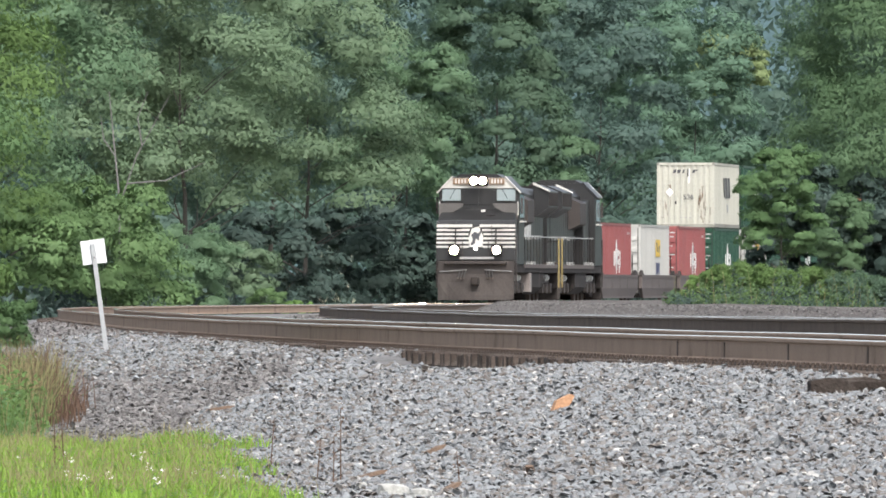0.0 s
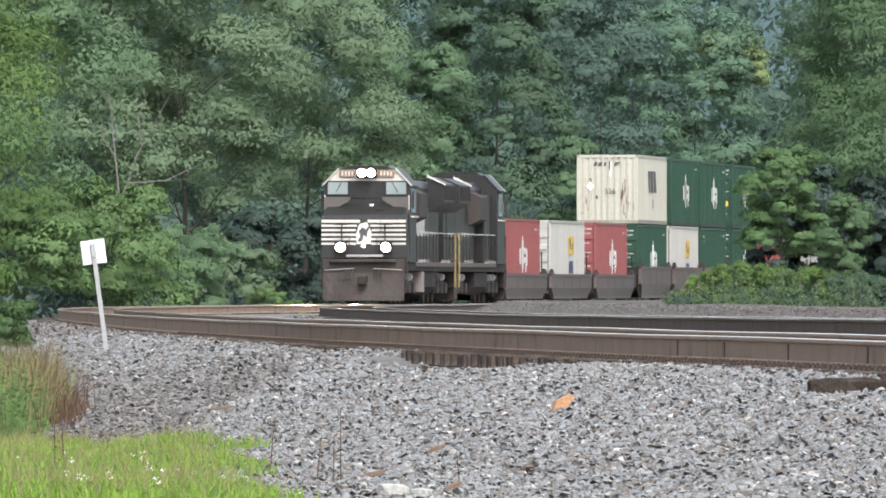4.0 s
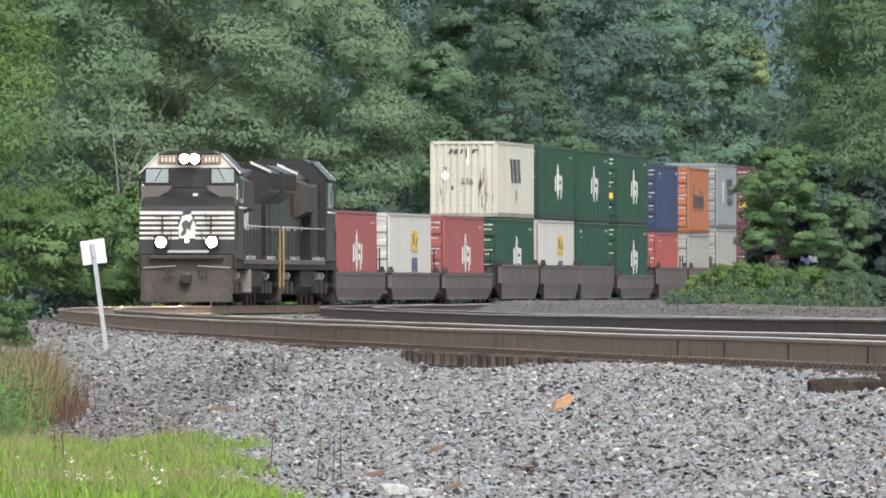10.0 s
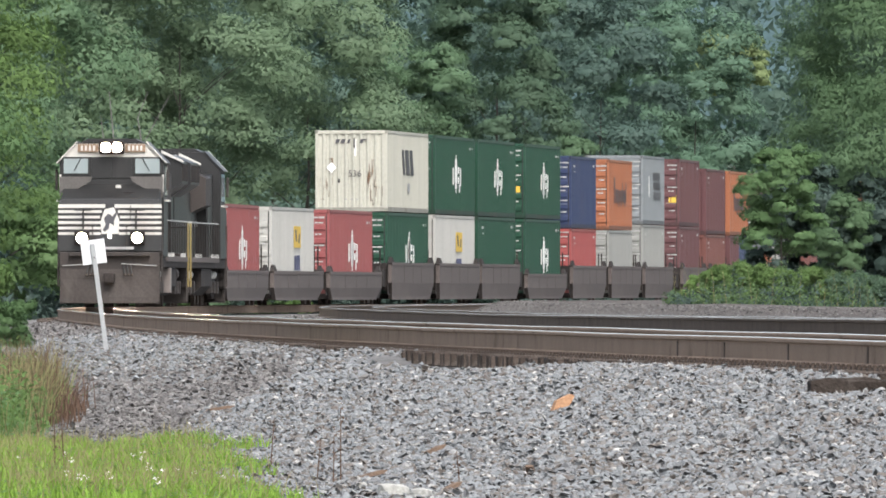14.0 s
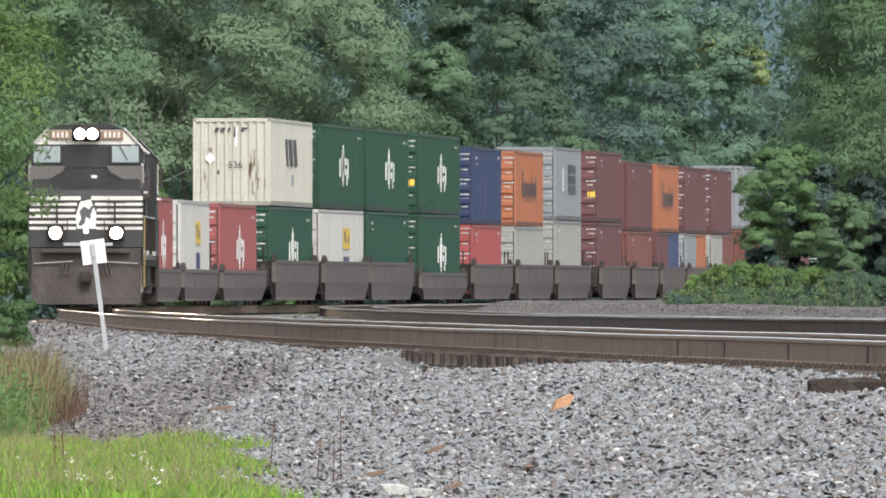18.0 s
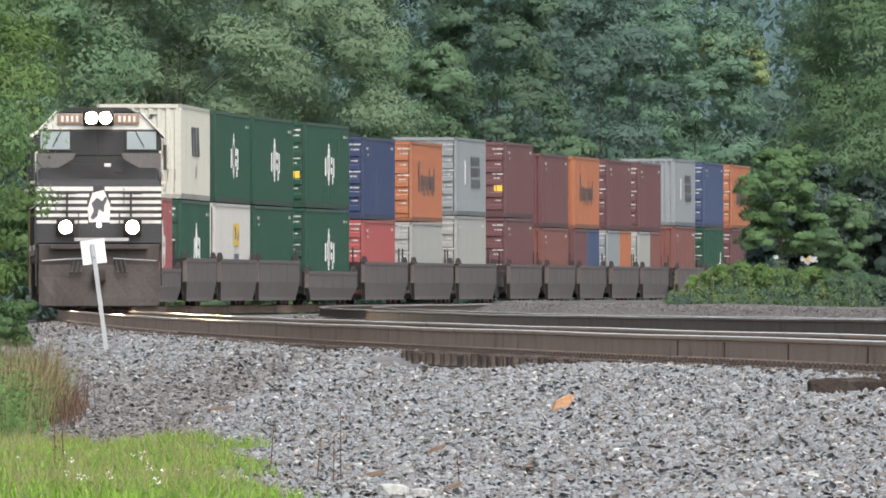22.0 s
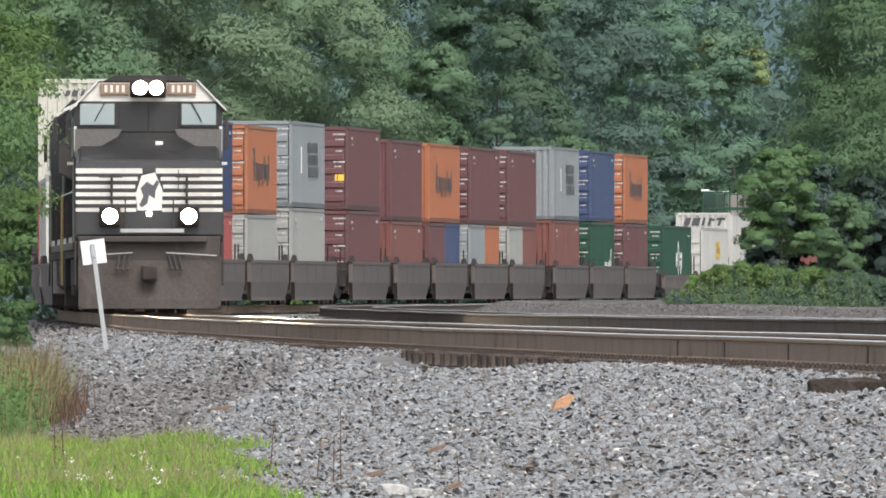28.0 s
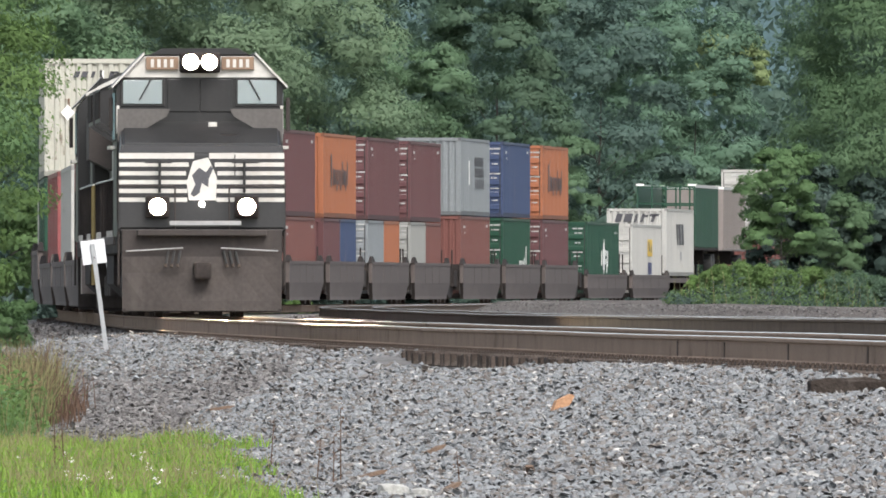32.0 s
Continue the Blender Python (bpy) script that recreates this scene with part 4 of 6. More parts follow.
    for pts in ([(0.15, 2.22), (0.21, 2.27), (0.12, 2.45), (0.18, 2.62), (0.05, 2.76), (-0.08, 2.68), (0.0, 2.48), (0.04, 2.30)],
                [(0.0, 2.48), (-0.08, 2.68), (-0.17, 2.80), (-0.21, 2.74), (-0.13, 2.56), (-0.12, 2.40)]):
        hs.faces.new([hs.verts.new((x, 10.72 - (z - 1.62) / 1.40 * 0.10 + 0.020, z)) for x, z in pts])
    bmesh.ops.recalc_face_normals(hs, faces=hs.faces[:])
    part("emblem_figure", hs, M["dark_mark"], nz, "dark emblem shape")
    for sx in (-1, 1):
        part("nose_grab_post", rod((sx * 0.78, 10.80, 2.30), (sx * 0.78, 10.78, 2.90), 0.030, sides=6), M["gasket"], nz)
        part("nose_grab_bar", rod((sx * 0.55, 10.79, 2.86), (sx * 1.05, 10.79, 2.86), 0.020, sides=6), M["gasket"], nz)
        part("nose_shoulder", prism([(sx * 1.53, 3.74), (sx * 1.53, 3.24), (sx * 1.30, 3.32), (sx * 0.62, 3.64), (sx * 0.55, 3.74)], 9.60, 9.64), M["shoulder"], nz, "dull grey shoulder beside the nose top")
    part("nose_door_seam", box(-0.62, -0.60, 10.60, 10.66, 1.7, 3.0), M["gasket"], nz)
    ring = bmesh.new()
    bmesh.ops.create_cone(ring, cap_ends=True, segments=20, radius1=0.22, radius2=0.20, depth=0.03)
    bmesh.ops.transform(ring, matrix=pose(-0.52, 9.86, 3.40, -18, 0, 0), verts=ring.verts)
    part("nose_hatch", ring, M["under"], nz)
    part("horn_light", box(-0.30, -0.14, 9.9, 10.0, 3.50, 3.56, 0.01), M["stripe"], nz)
    # cab
    shell = [(-1.54, 1.50), (1.54, 1.50), (1.54, 4.16), (1.02, 4.74), (-1.02, 4.74), (-1.54, 4.16)]
    cab = part("cab", prism(shell, 6.6, 9.30), B, c)
    face = [(-1.50, 4.32), (1.50, 4.32), (1.36, 4.40), (1.02, 4.71), (-1.02, 4.71), (-1.36, 4.40)]
    part("cab_brow", prism(face, 9.302, 9.34), M["stripe"], cab, "white painted brow above the windscreens")
    for sx in (-1, 1):
        pts = [(1.02, 4.742), (1.62, 4.12), (1.635, 4.15), (1.03, 4.785)]
        part("roof_edge", prism([(sx * x, z) for x, z in pts], 9.10, 9.42), M["stripe"], cab, "white edge of the roof visor")
        part("roof_visor", prism([(sx * x, z) for x, z in pts], 6.55, 9.10), B, cab)
        # windscreens
        x0, x1 = sorted((sx * 0.70, sx * 1.42))
        fr = part("window_frame", box(x0 - 0.05, x1 + 0.05, 9.30, 9.325, 3.78, 4.31, 0.015), M["gasket"], cab)
        part("windscreen", box(x0, x1, 9.327, 9.345, 3.83, 4.27, 0.008), M["glass"], fr)
        part("wiper", rod((sx * 0.9, 9.37, 4.30), (sx * 1.12, 9.37, 3.90), 0.012, sides=6), M["gasket"], fr)
        part("centre_panel", box(*sorted((sx * 0.01, sx * 0.60)), 9.30, 9.322, 3.70, 4.29, 0.01), B, cab)
        part("cheek_panel", prism([(sx * 1.53, 3.62), (sx * 1.50, 3.30), (sx * 1.15, 3.55), (sx * 1.12, 3.66)], 9.302, 9.33), M["pilot"], cab)
        part("corner_strip", box(*sorted((sx * 1.49, sx * 1.545)), 9.302, 9.34, 3.40, 3.80), M["stripe"], cab, "white corner strip")
        # cab side: windows, sill, mirror, door
        xs = sorted((sx * 1.541, sx * 1.555))
        for y0, y1 in ((7.0, 7.85), (7.95, 8.8)):
            sw = part("side_window_frame", box(xs[0], xs[1], y0 - 0.05, y1 + 0.05, 3.25, 4.10, 0.004), M["gasket"], cab)
            part("side_window", box(*sorted((sx * 1.556, sx * 1.566)), y0, y1, 3.30, 4.05), M["glass"], sw)
        part("arm_rest", box(*sorted((sx * 1.55, sx * 1.66)), 6.95, 8.85, 3.12, 3.18), M["stripe"], cab)
        part("mirror", box(*sorted((sx * 1.60, sx * 1.68)), 8.95, 9.05, 3.45, 3.95, 0.01), M["pilot"], cab, "dark cab mirror")
        # lamps
        x = sx * 0.82
        case = part("ditch_light_case", box(x - 0.22, x + 0.22, 10.74, 10.93, 1.84, 2.24, 0.03), U, c)
        # Short tube added to keep lamp light off the parts beside it.
        part("spill_shield", tube((x, 10.93, 2.04), (x, 11.0, 2.04), 0.19, 0.16), U, case)
        part("ditch_light", rod((x, 10.935, 2.04), (x, 10.945, 2.04), 0.15, sides=20), M["lamp"] if lit else M["lamp_off"], case, "bright warm ditch light" if lit else "")
        x0, x1 = sorted((sx * 0.40, sx * 1.0))
        nb = part("number_board", box(x0, x1, 9.35, 9.42, 4.46, 4.70, 0.01), M["board"] if lit else M["stripe"], cab, "small number board above the windscreen")
        bars(nb, ("end", 9.421), (0, 4.58), [(sx * (0.52 + 0.12 * k), 0, 0.06, 0.15, 0.0) for k in range(4)], M["stripe"])
    part("roof_cap", prism([(-0.92, 4.745), (0.92, 4.745), (0.70, 4.86), (-0.70, 4.86)], 6.7, 9.36), B, cab)
    hl = part("headlight_case", box(-0.38, 0.38, 9.342, 9.46, 4.40, 4.78, 0.05), U, cab)
    for x in (-0.17, 0.17):
        # Lengthened tube, added to block headlight spill onto the nose top.
        part("spill_shield", tube((x, 9.46, 4.60), (x, 9.72, 4.60), 0.165, 0.145), U, hl)
        part("headlight", rod((x, 9.462, 4.60), (x, 9.468, 4.60), 0.14, sides=20), M["lamp_high"] if lit else M["lamp_off"], hl, "bright warm headlight" if lit else "")
    part("marker_lamp", rod((0.0, 10.74, 2.09), (0.0, 10.78, 2.09), 0.055, sides=12), M["lamp_small"] if lit else M["lamp_off"], nz)
    # hood
    part("equipment_cabinet", box(-1.30, 1.30, 3.6, 6.6, 1.50, 4.05, 0.05), B, c)
    hood = part("long_hood", prism([(-0.92, 1.50), (0.92, 1.50), (0.92, 4.20), (0.66, 4.48), (-0.66, 4.48), (-0.92, 4.20)], -10.3, 6.6), B, c)
    for sx in (-1, 1):
        for k in range(13):
            y = 3.2 - k * 0.98
            x0, x1 = sorted((sx * 0.92, sx * 0.945))
            d_ = part("hood_door", box(x0, x1, y - 0.44, y + 0.44, 1.75, 3.55, 0.01), B, hood)
            part("door_latch", box(*sorted((sx * 0.945, sx * 0.97)), y + 0.30, y + 0.36, 2.5, 2.66), M["rod"], d_)
        # dynamic brake box and radiator wing
        part("blower_box", prism([(sx * 0.90, 2.9), (sx * 1.42, 3.15), (sx * 1.42, 4.0), (sx * 0.90, 4.25)], 0.2, 3.4), M["pilot"], hood)
        rad = part("radiator", prism([(sx * 0.90, 3.35), (sx * 1.52, 3.75), (sx * 1.52, 4.40), (sx * 0.90, 4.66)], -10.2, -5.6), B, hood)
        for k in range(9):
            y = -10.0 + k * 0.5
            part("radiator_louvre", box(*sorted((sx * 1.52, sx * 1.545)), y, y + 0.34, 3.82, 4.34), U, rad)
        part("radiator_edge", prism([(sx * 0.9, 4.66), (sx * 1.58, 4.36), (sx * 1.58, 4.43), (sx * 0.9, 4.75)], -5.64, -5.50), M["stripe"], rad, "white edge of the radiator hood")
        # handrails
        for k in range(12):
            y = 5.9 - k * 1.42
            part("handrail_post", rod((sx * 1.50, y, 1.50), (sx * 1.50, y, 2.58), 0.018, sides=6), U, c)
        part("handrail", rod((sx * 1.50, 6.0, 2.58), (sx * 1.50, -10.2, 2.58), 0.02, sides=6), M["rod"], c)
        for sy in (1, -1):
            ladder = bmesh.new()
            for y in (10.30, 10.62):
                rod((sx * 1.53, sy * y, 0.60), (sx * 1.53, sy * y, 2.55), 0.022, ladder, 6)
            part("corner_grab_rail", ladder, M["pilot"] if sy > 0 else M["yellow_rail"], c)
            part("platform_rail", rod((sx * 0.5, sy * 10.9, 2.42), (sx * 1.5, sy * 10.9, 2.42), 0.018, sides=6), M["pilot"], c)
            part("platform_post", rod((sx * 0.5, sy * 10.9, 1.6), (sx * 0.5, sy * 10.9, 2.42), 0.018, sides=6), M["pilot"], c)
        # lettering as plain bars
        bars(c, ("side", -0.945 if sx < 0 else 0.97), (-1.5, 2.9), [(-1.5 + 0.72 * k, 0, 0.46, 0.85, 0) for k in range(6)], M["soft_mark"]) if sx < 0 else None
        # pale feet of the handrail posts along the walkway
        for y0, count in ((5.6, 11), (-4.4, 9)):
            for k in range(count):
                y = y0 - 0.45 * k
                part("post_foot", box(*sorted((sx * 1.531, sx * 1.545)), y - 0.03, y + 0.03, 1.50, 1.62), M["rung_mark"], c)
    part("roof_hatch", box(-0.5, 0.5, 4.2, 6.2, 4.30, 4.62, 0.04), B, c)
    part("exhaust_stack", box(-0.45, 0.45, -2.2, -1.2, 4.45, 4.72, 0.03), U, c)
    for y in (-7.0, -9.0):
        part("radiator_fan", rod((0, y, 4.46), (0, y, 4.60), 0.62, sides=20), U, c)
    part("air_horn", rod((0.3, 2.6, 4.62), (0.3, 3.2, 4.66), 0.06, sides=10, r2=0.10), M["rod"], c)
    part("antenna", box(-0.12, 0.12, 7.6, 8.2, 4.74, 4.86, 0.03), B, c)
    # running gear
    part("fuel_tank", prism([(-1.45, 0.62), (-1.15, 0.34), (1.15, 0.34), (1.45, 0.62), (1.45, 1.16), (-1.45, 1.16)], -2.9, 2.9), U, c)
    part("air_reservoir", rod((-1.30, -4.6, 1.0), (-1.30, -3.1, 1.0), 0.18, sides=14), M["pilot"], c)
    part("battery_box", box(-1.53, -0.95, 2.95, 3.6, 0.42, 1.17, 0.02), P["taupe"], c)
    for cy in (6.9, -6.9):
        tr = part("truck_frame", box(-0.75, 0.75, cy - 2.0, cy + 2.0, 0.72, 1.05, 0.03), U, c)
        for sx in (-1, 1):
            f = prism([(-2.35, 0.55), (-1.2, 0.38), (1.2, 0.38), (2.35, 0.55), (2.45, 1.0), (1.3, 1.08), (-1.3, 1.08), (-2.45, 1.0)], -0.09, 0.09)
            for v in f.verts:
                v.co = Vector((sx * 1.12 + v.co.y, cy + v.co.x, v.co.z))
            bmesh.ops.recalc_face_normals(f, faces=f.faces[:])
            part("side_frame", f, M["pilot"], tr)
            for dy in (-1.85, 0.0, 1.85):
                part("wheel", rod((sx * 0.68, cy + dy, 0.533), (sx * 0.82, cy + dy, 0.533), 0.533, sides=22), M["iron"], tr)
                part("journal_box", box(*sorted((sx * 1.15, sx * 1.36)), cy + dy - 0.22, cy + dy + 0.22, 0.38, 0.78, 0.04), M["pilot"], tr)
            for dy in (-0.95, 0.95):
                part("brake_cylinder", rod((sx * 1.22, cy + dy - 0.2, 0.98), (sx * 1.22, cy + dy + 0.25, 0.98), 0.13, sides=12), M["rod"], tr)
    # shortened to 21 m to suit the wagon spacing fitted to the camera's view
    for o in c.children_recursive:
        for v in o.data.vertices:
            if v.co.y > 6.4:      # cab top raised to fit its height in the camera's view
                v.co.z += 0.12 * min(max((v.co.z - 3.45) / 0.3, 0.0), 1.0)
            v.co.y *= 0.94
    return c


on_train(locomotive(True, "black diesel locomotive with white nose stripes and lit headlights"), 10.5, 6.5)
on_train(locomotive(False, "black diesel locomotive coupled back to front, lamps unlit"), 31.7, 6.5, 0.0, True)


# ---- vegetation ----
RNG = np.random.default_rng(7)


def leaf_quads(pos, normal, size, rng, slim=0.42):
    """Pointed leaf sprays: a quad on each place, tilted at random round the given outward way."""
    n = len(pos)
    nv = normal + rng.normal(0, 0.26, (n, 3))
    nv /= np.linalg.norm(nv, axis=1)[:, None] + 1e-9
    ref = rng.normal(0, 1, (n, 3))
    a = np.cross(nv, ref)
    a /= np.linalg.norm(a, axis=1)[:, None] + 1e-9
    b = np.cross(nv, a)
    s = size * rng.uniform(0.6, 1.4, n)[:, None]
    droop = nv * s * 0.22
    return np.stack([pos - a * s - droop, pos - b * s * slim + a * s * 0.1, pos + a * s - droop, pos + b * s * slim + a * s * 0.1], 1)


def foliage(name, pos, out, size, rng, mat, slim=0.5, jitter=0.45, soft=0.65, hang=0.0):
    """Many pointed three-cornered leaves; soft rounds their shading towards the clump that they sit on,
    hang turns their tips down."""
    n = len(pos)
    out = out / (np.linalg.norm(out, axis=1)[:, None] + 1e-9)
    nv = out + rng.normal(0, jitter, (n, 3))
    nv /= np.linalg.norm(nv, axis=1)[:, None] + 1e-9
    a = np.cross(nv, rng.normal(0, 1, (n, 3)))
    a /= np.linalg.norm(a, axis=1)[:, None] + 1e-9
    if hang:
        a = a * (1 - hang) + hang * (np.array([0, 0, -1.0]) + out * np.array([0.8, 0.8, 0.0]))
        a -= nv * (a * nv).sum(1)[:, None]
        a /= np.linalg.norm(a, axis=1)[:, None] + 1e-9
    b = np.cross(nv, a)
    s = size * rng.uniform(0.55, 1.45, n)[:, None]
    base = pos - a * s * 0.7
    v = np.stack([pos + a * s * 1.2 - nv * s * 0.25, base + b * s * slim, base - b * s * slim], 1)
    shade = soft * out + (1 - soft) * nv
    shade /= np.linalg.norm(shade, axis=1)[:, None] + 1e-9
    me = bpy.data.meshes.new(name)
    me.vertices.add(3 * n)
    me.vertices.foreach_set("co", v.astype(np.float32).ravel())
    me.loops.add(3 * n)
    me.loops.foreach_set("vertex_index", np.arange(3 * n, dtype=np.int32))
    me.polygons.add(n)
    me.polygons.foreach_set("loop_start", np.arange(0, 3 * n, 3, dtype=np.int32))
    me.materials.append(mat)
    me.update(calc_edges=True)
    me.shade_smooth()
    me.normals_split_custom_set_from_vertices(np.repeat(shade, 3, 0).tolist())
    return me


def clump_leaves(rng, c, out, radius, leaves, flat=0.72):
    """Leaves over the top and the outer side of one clump, with the ways that they face."""
    d = rng.normal(0, 1, (leaves, 3)) + out * 0.55
    d /= np.linalg.norm(d, axis=1)[:, None]
    d[:, 2] = np.where(d[:, 2] < -0.35, -d[:, 2] * 0.5, d[:, 2])
    rough = 1 + 0.20 * np.sin(d[:, 0] * 6 + c[0] * 9) * np.sin(d[:, 1] * 5 + c[2] * 7)
    rad = radius * rough * (1 - 0.24 * rng.uniform(0, 1, leaves) ** 2 + 0.14 * rng.uniform(0, 1, leaves) ** 4)
    return c + d * rad[:, None] * np.array([1.0, 1.0, flat]), d * 0.75 + out * 0.45 + np.array([0, 0, 0.25])


def crown_points(rng, R, z0, H, lobes, per, leaves, full=0.0):
    """Places and outward ways of the leaves of one crown: lobes, clumps on the lobes, leaves on the clumps."""
    pos, nor = [], []
    for k in range(lobes):
        up = (k + rng.uniform(0.15, 0.85)) / lobes
        wide = (1 - full) * math.sqrt(max(0.0, 1 - (2 * up - 0.85) ** 2 / 1.35)) + full * (1 - 0.45 * up ** 3)
        a = k * 2.4 + rng.uniform(-0.4, 0.4)
        size = min(R, 0.5 * (H - z0)) * rng.uniform(0.30, 0.50)
        r = R * wide * rng.uniform(0.42, 0.74)
        c0 = np.array([r * math.cos(a), r * math.sin(a), z0 + size * 0.55 + up * (H - z0 - size * 1.3)])
        way = np.array([math.cos(a), math.sin(a), 0.35])
        for j in range(per):
            d0 = rng.normal(0, 1, 3) + way * 0.85
            d0 /= np.linalg.norm(d0)
            if d0[2] < -0.45:
                d0[2] *= -0.5
            c = c0 + d0 * size * rng.uniform(0.62, 1.08) * np.array([1, 1, 0.85])
            p, o = clump_leaves(rng, c, d0, size * rng.uniform(0.28, 0.62), leaves)
            p[:, 2] = np.maximum(p[:, 2], 0.05)
            pos.append(p)
            nor.append(o)
    return np.concatenate(pos), np.concatenate(nor)


def blades(name, pts, height, lean, width, mat, rng, label):
    """Upright tapering blades, two quads' width each, joined as one growth."""
    n = len(pts)
    a = rng.uniform(0, 2 * np.pi, n)
    side = np.stack([np.cos(a), np.sin(a), np.zeros(n)], 1) * width
    h = height * rng.uniform(0.5, 1.3, n)
    tip = np.stack([rng.normal(0, lean, n) * h, rng.normal(0, lean, n) * h, h], 1)
    mid = tip * np.array([0.35, 0.35, 0.6])
    q = np.stack([pts - side, pts + side, pts + mid + side * 0.7, pts + mid - side * 0.7], 1)
    q2 = np.stack([pts + mid - side * 0.7, pts + mid + side * 0.7, pts + tip + side * 0.1, pts + tip - side * 0.1], 1)
    ob = new(name, quads_mesh(name, np.concatenate([q, q2]), M[mat]))
    return tagged(ob, label, "grass", kind="stuff")


def limb_mesh(rng, H, r, limbs, reach):
    """A tapered trunk with bending limbs."""
    bm = bmesh.new()
    at = Vector((0, 0, -0.4))
    pts = [at.copy()]
    for k in range(6):
        at = at + Vector((rng.normal(0, 0.03 * H / 6), rng.normal(0, 0.03 * H / 6), (H * 0.62 + 0.4) / 6))
        pts.append(at.copy())
    for k in range(6):
        rod(pts[k], pts[k + 1], r * (1 - k / 7), bm, 8, r * (1 - (k + 1) / 7))
    for k in range(limbs):
        f = rng.uniform(0.12, 0.85)
        i = int(f * 6)
        base = pts[i].lerp(pts[i + 1], f * 6 - i)
        ang = rng.uniform(0, 2 * np.pi)
        L = reach * rng.uniform(0.5, 1.0)
        mid = base + Vector((math.cos(ang) * L * 0.5, math.sin(ang) * L * 0.5, L * rng.uniform(0.25, 0.5)))
        tip = mid + Vector((math.cos(ang + 0.3) * L * 0.5, math.sin(ang + 0.3) * L * 0.5, L * rng.uniform(0.1, 0.45)))
        rr = r * 0.38 * (1 - 0.6 * f)
        rod(base, mid, rr, bm, 6, rr * 0.65)
        rod(mid, tip, rr * 0.65, bm, 5, rr * 0.2)
    return bm


_crowns = {}


def tree(kind, mat, x, y, size, turn, label, name="tree", z=None):
    """One of the crown shapes, with its trunk, scaled and turned."""
    key = (kind, mat)
    if key not in _crowns:
        seed, R, z0, H, lobes, per, leaves, leaf_size, full, hang = CROWN[kind]
        rng = np.random.default_rng(seed)
        p, o = crown_points(rng, R, z0, H, lobes, per, leaves, full)
        me = foliage("crown", p, o, leaf_size, rng, M[mat], 0.34 if hang else 0.5, 0.8 if hang < 0 else 0.30, 0.4 if hang < 0 else 0.82, hang)
        bm = limb_mesh(rng, H, 0.008 * H, 12, R * 0.85)
        tm = bpy.data.meshes.new("trunk")
        bm.to_mesh(tm)
        bm.free()
        tm.materials.append(M["bark"])
        _crowns[key] = (me, tm)
    me, tm = _crowns[key]
    c = root(name, label, name.replace("_", " "), "trees beside the railway" if name == "tree" else "bushes beside the railway")
    c.matrix_basis = pose(x, y, float(ground_z(x, y)) if z is None else z, 0, 0, turn) @ Matrix.Scale(size, 4)
    o = new("crown", me)
    o.parent = c
    o = new("trunk", tm)
    o.parent = c
    return c


# seed, radius, lowest leaves, height, lobes, clumps a lobe, leaves a clump, leaf size, fullness to the ground, hanging leaves
CROWN = {
    "broad": (11, 4.8, 4.0, 17.0, 20, 14, 205, 0.086, 0.35, 0.0),
    "canopy": (31, 4.2, 3.6, 15.0, 20, 14, 215, 0.082, 0.45, 0.0),
    "spread": (32, 2.8, 4.4, 12.0, 15, 13, 200, 0.078, 0.40, 0.0),
    "dark": (33, 3.6, 4.2, 17.5, 22, 14, 175, 0.094, 0.40, 0.0),
    "wall": (34, 4.2, 0.5, 18.0, 24, 13, 140, 0.110, 0.55, 0.0),
    "tower": (35, 3.7, 0.8, 16.8, 26, 14, 175, 0.100, 0.40, 0.0),
    "top": (36, 2.5, 12.2, 16.4, 12, 12, 150, 0.105, 0.45, 0.0),
    "small": (37, 1.75, 2.4, 8.8, 12, 12, 160, 0.078, 0.40, 0.0),
    "thicket": (38, 2.6, 0.2, 4.4, 14, 12, 190, 0.066, 0.70, 0.0),
    "bush": (15, 2.6, 0.1, 3.6, 13, 11, 135, 0.074, 0.60, 0.0),
    "low": (16, 2.6, 0.05, 1.9, 16, 11, 110, 0.070, 0.75, 0.0),
    "bramble": (41, 2.6, 0.05, 1.8, 30, 12, 80, 0.060, 0.85, -0.6),
    "screen": (51, 1.15, 0.15, 3.5, 18, 12, 110, 0.055, 0.75, 0.0),
    "maple": (21, 1.05, 1.35, 4.3, 16, 13, 150, 0.042, 0.60, 0.0),
    "near": (17, 3.3, 2.3, 12.0, 46, 15, 140, 0.060, 0.75, 0.45),
    "edge": (18, 2.4, 0.9, 8.5, 24, 13, 130, 0.042, 0.35, 0.0),
    "hang": (19, 2.5, 3.0, 8.5, 16, 13, 130, 0.042, 0.5, 0.0),
}


def at_view(px, d):
    """x at the distance d for a bearing given in parts of the picture's half width times 784."""
    return (px - 784) / 30925 * d


def behind(px, d, reach):
    """The nearest distance, from d on, at which a crown that wide stands clear of the train."""
    while at_view(px, d) - float(track_x(min(d, 1400))) > -(reach + 2.4) and d < 1400:
        d += 5
    return d


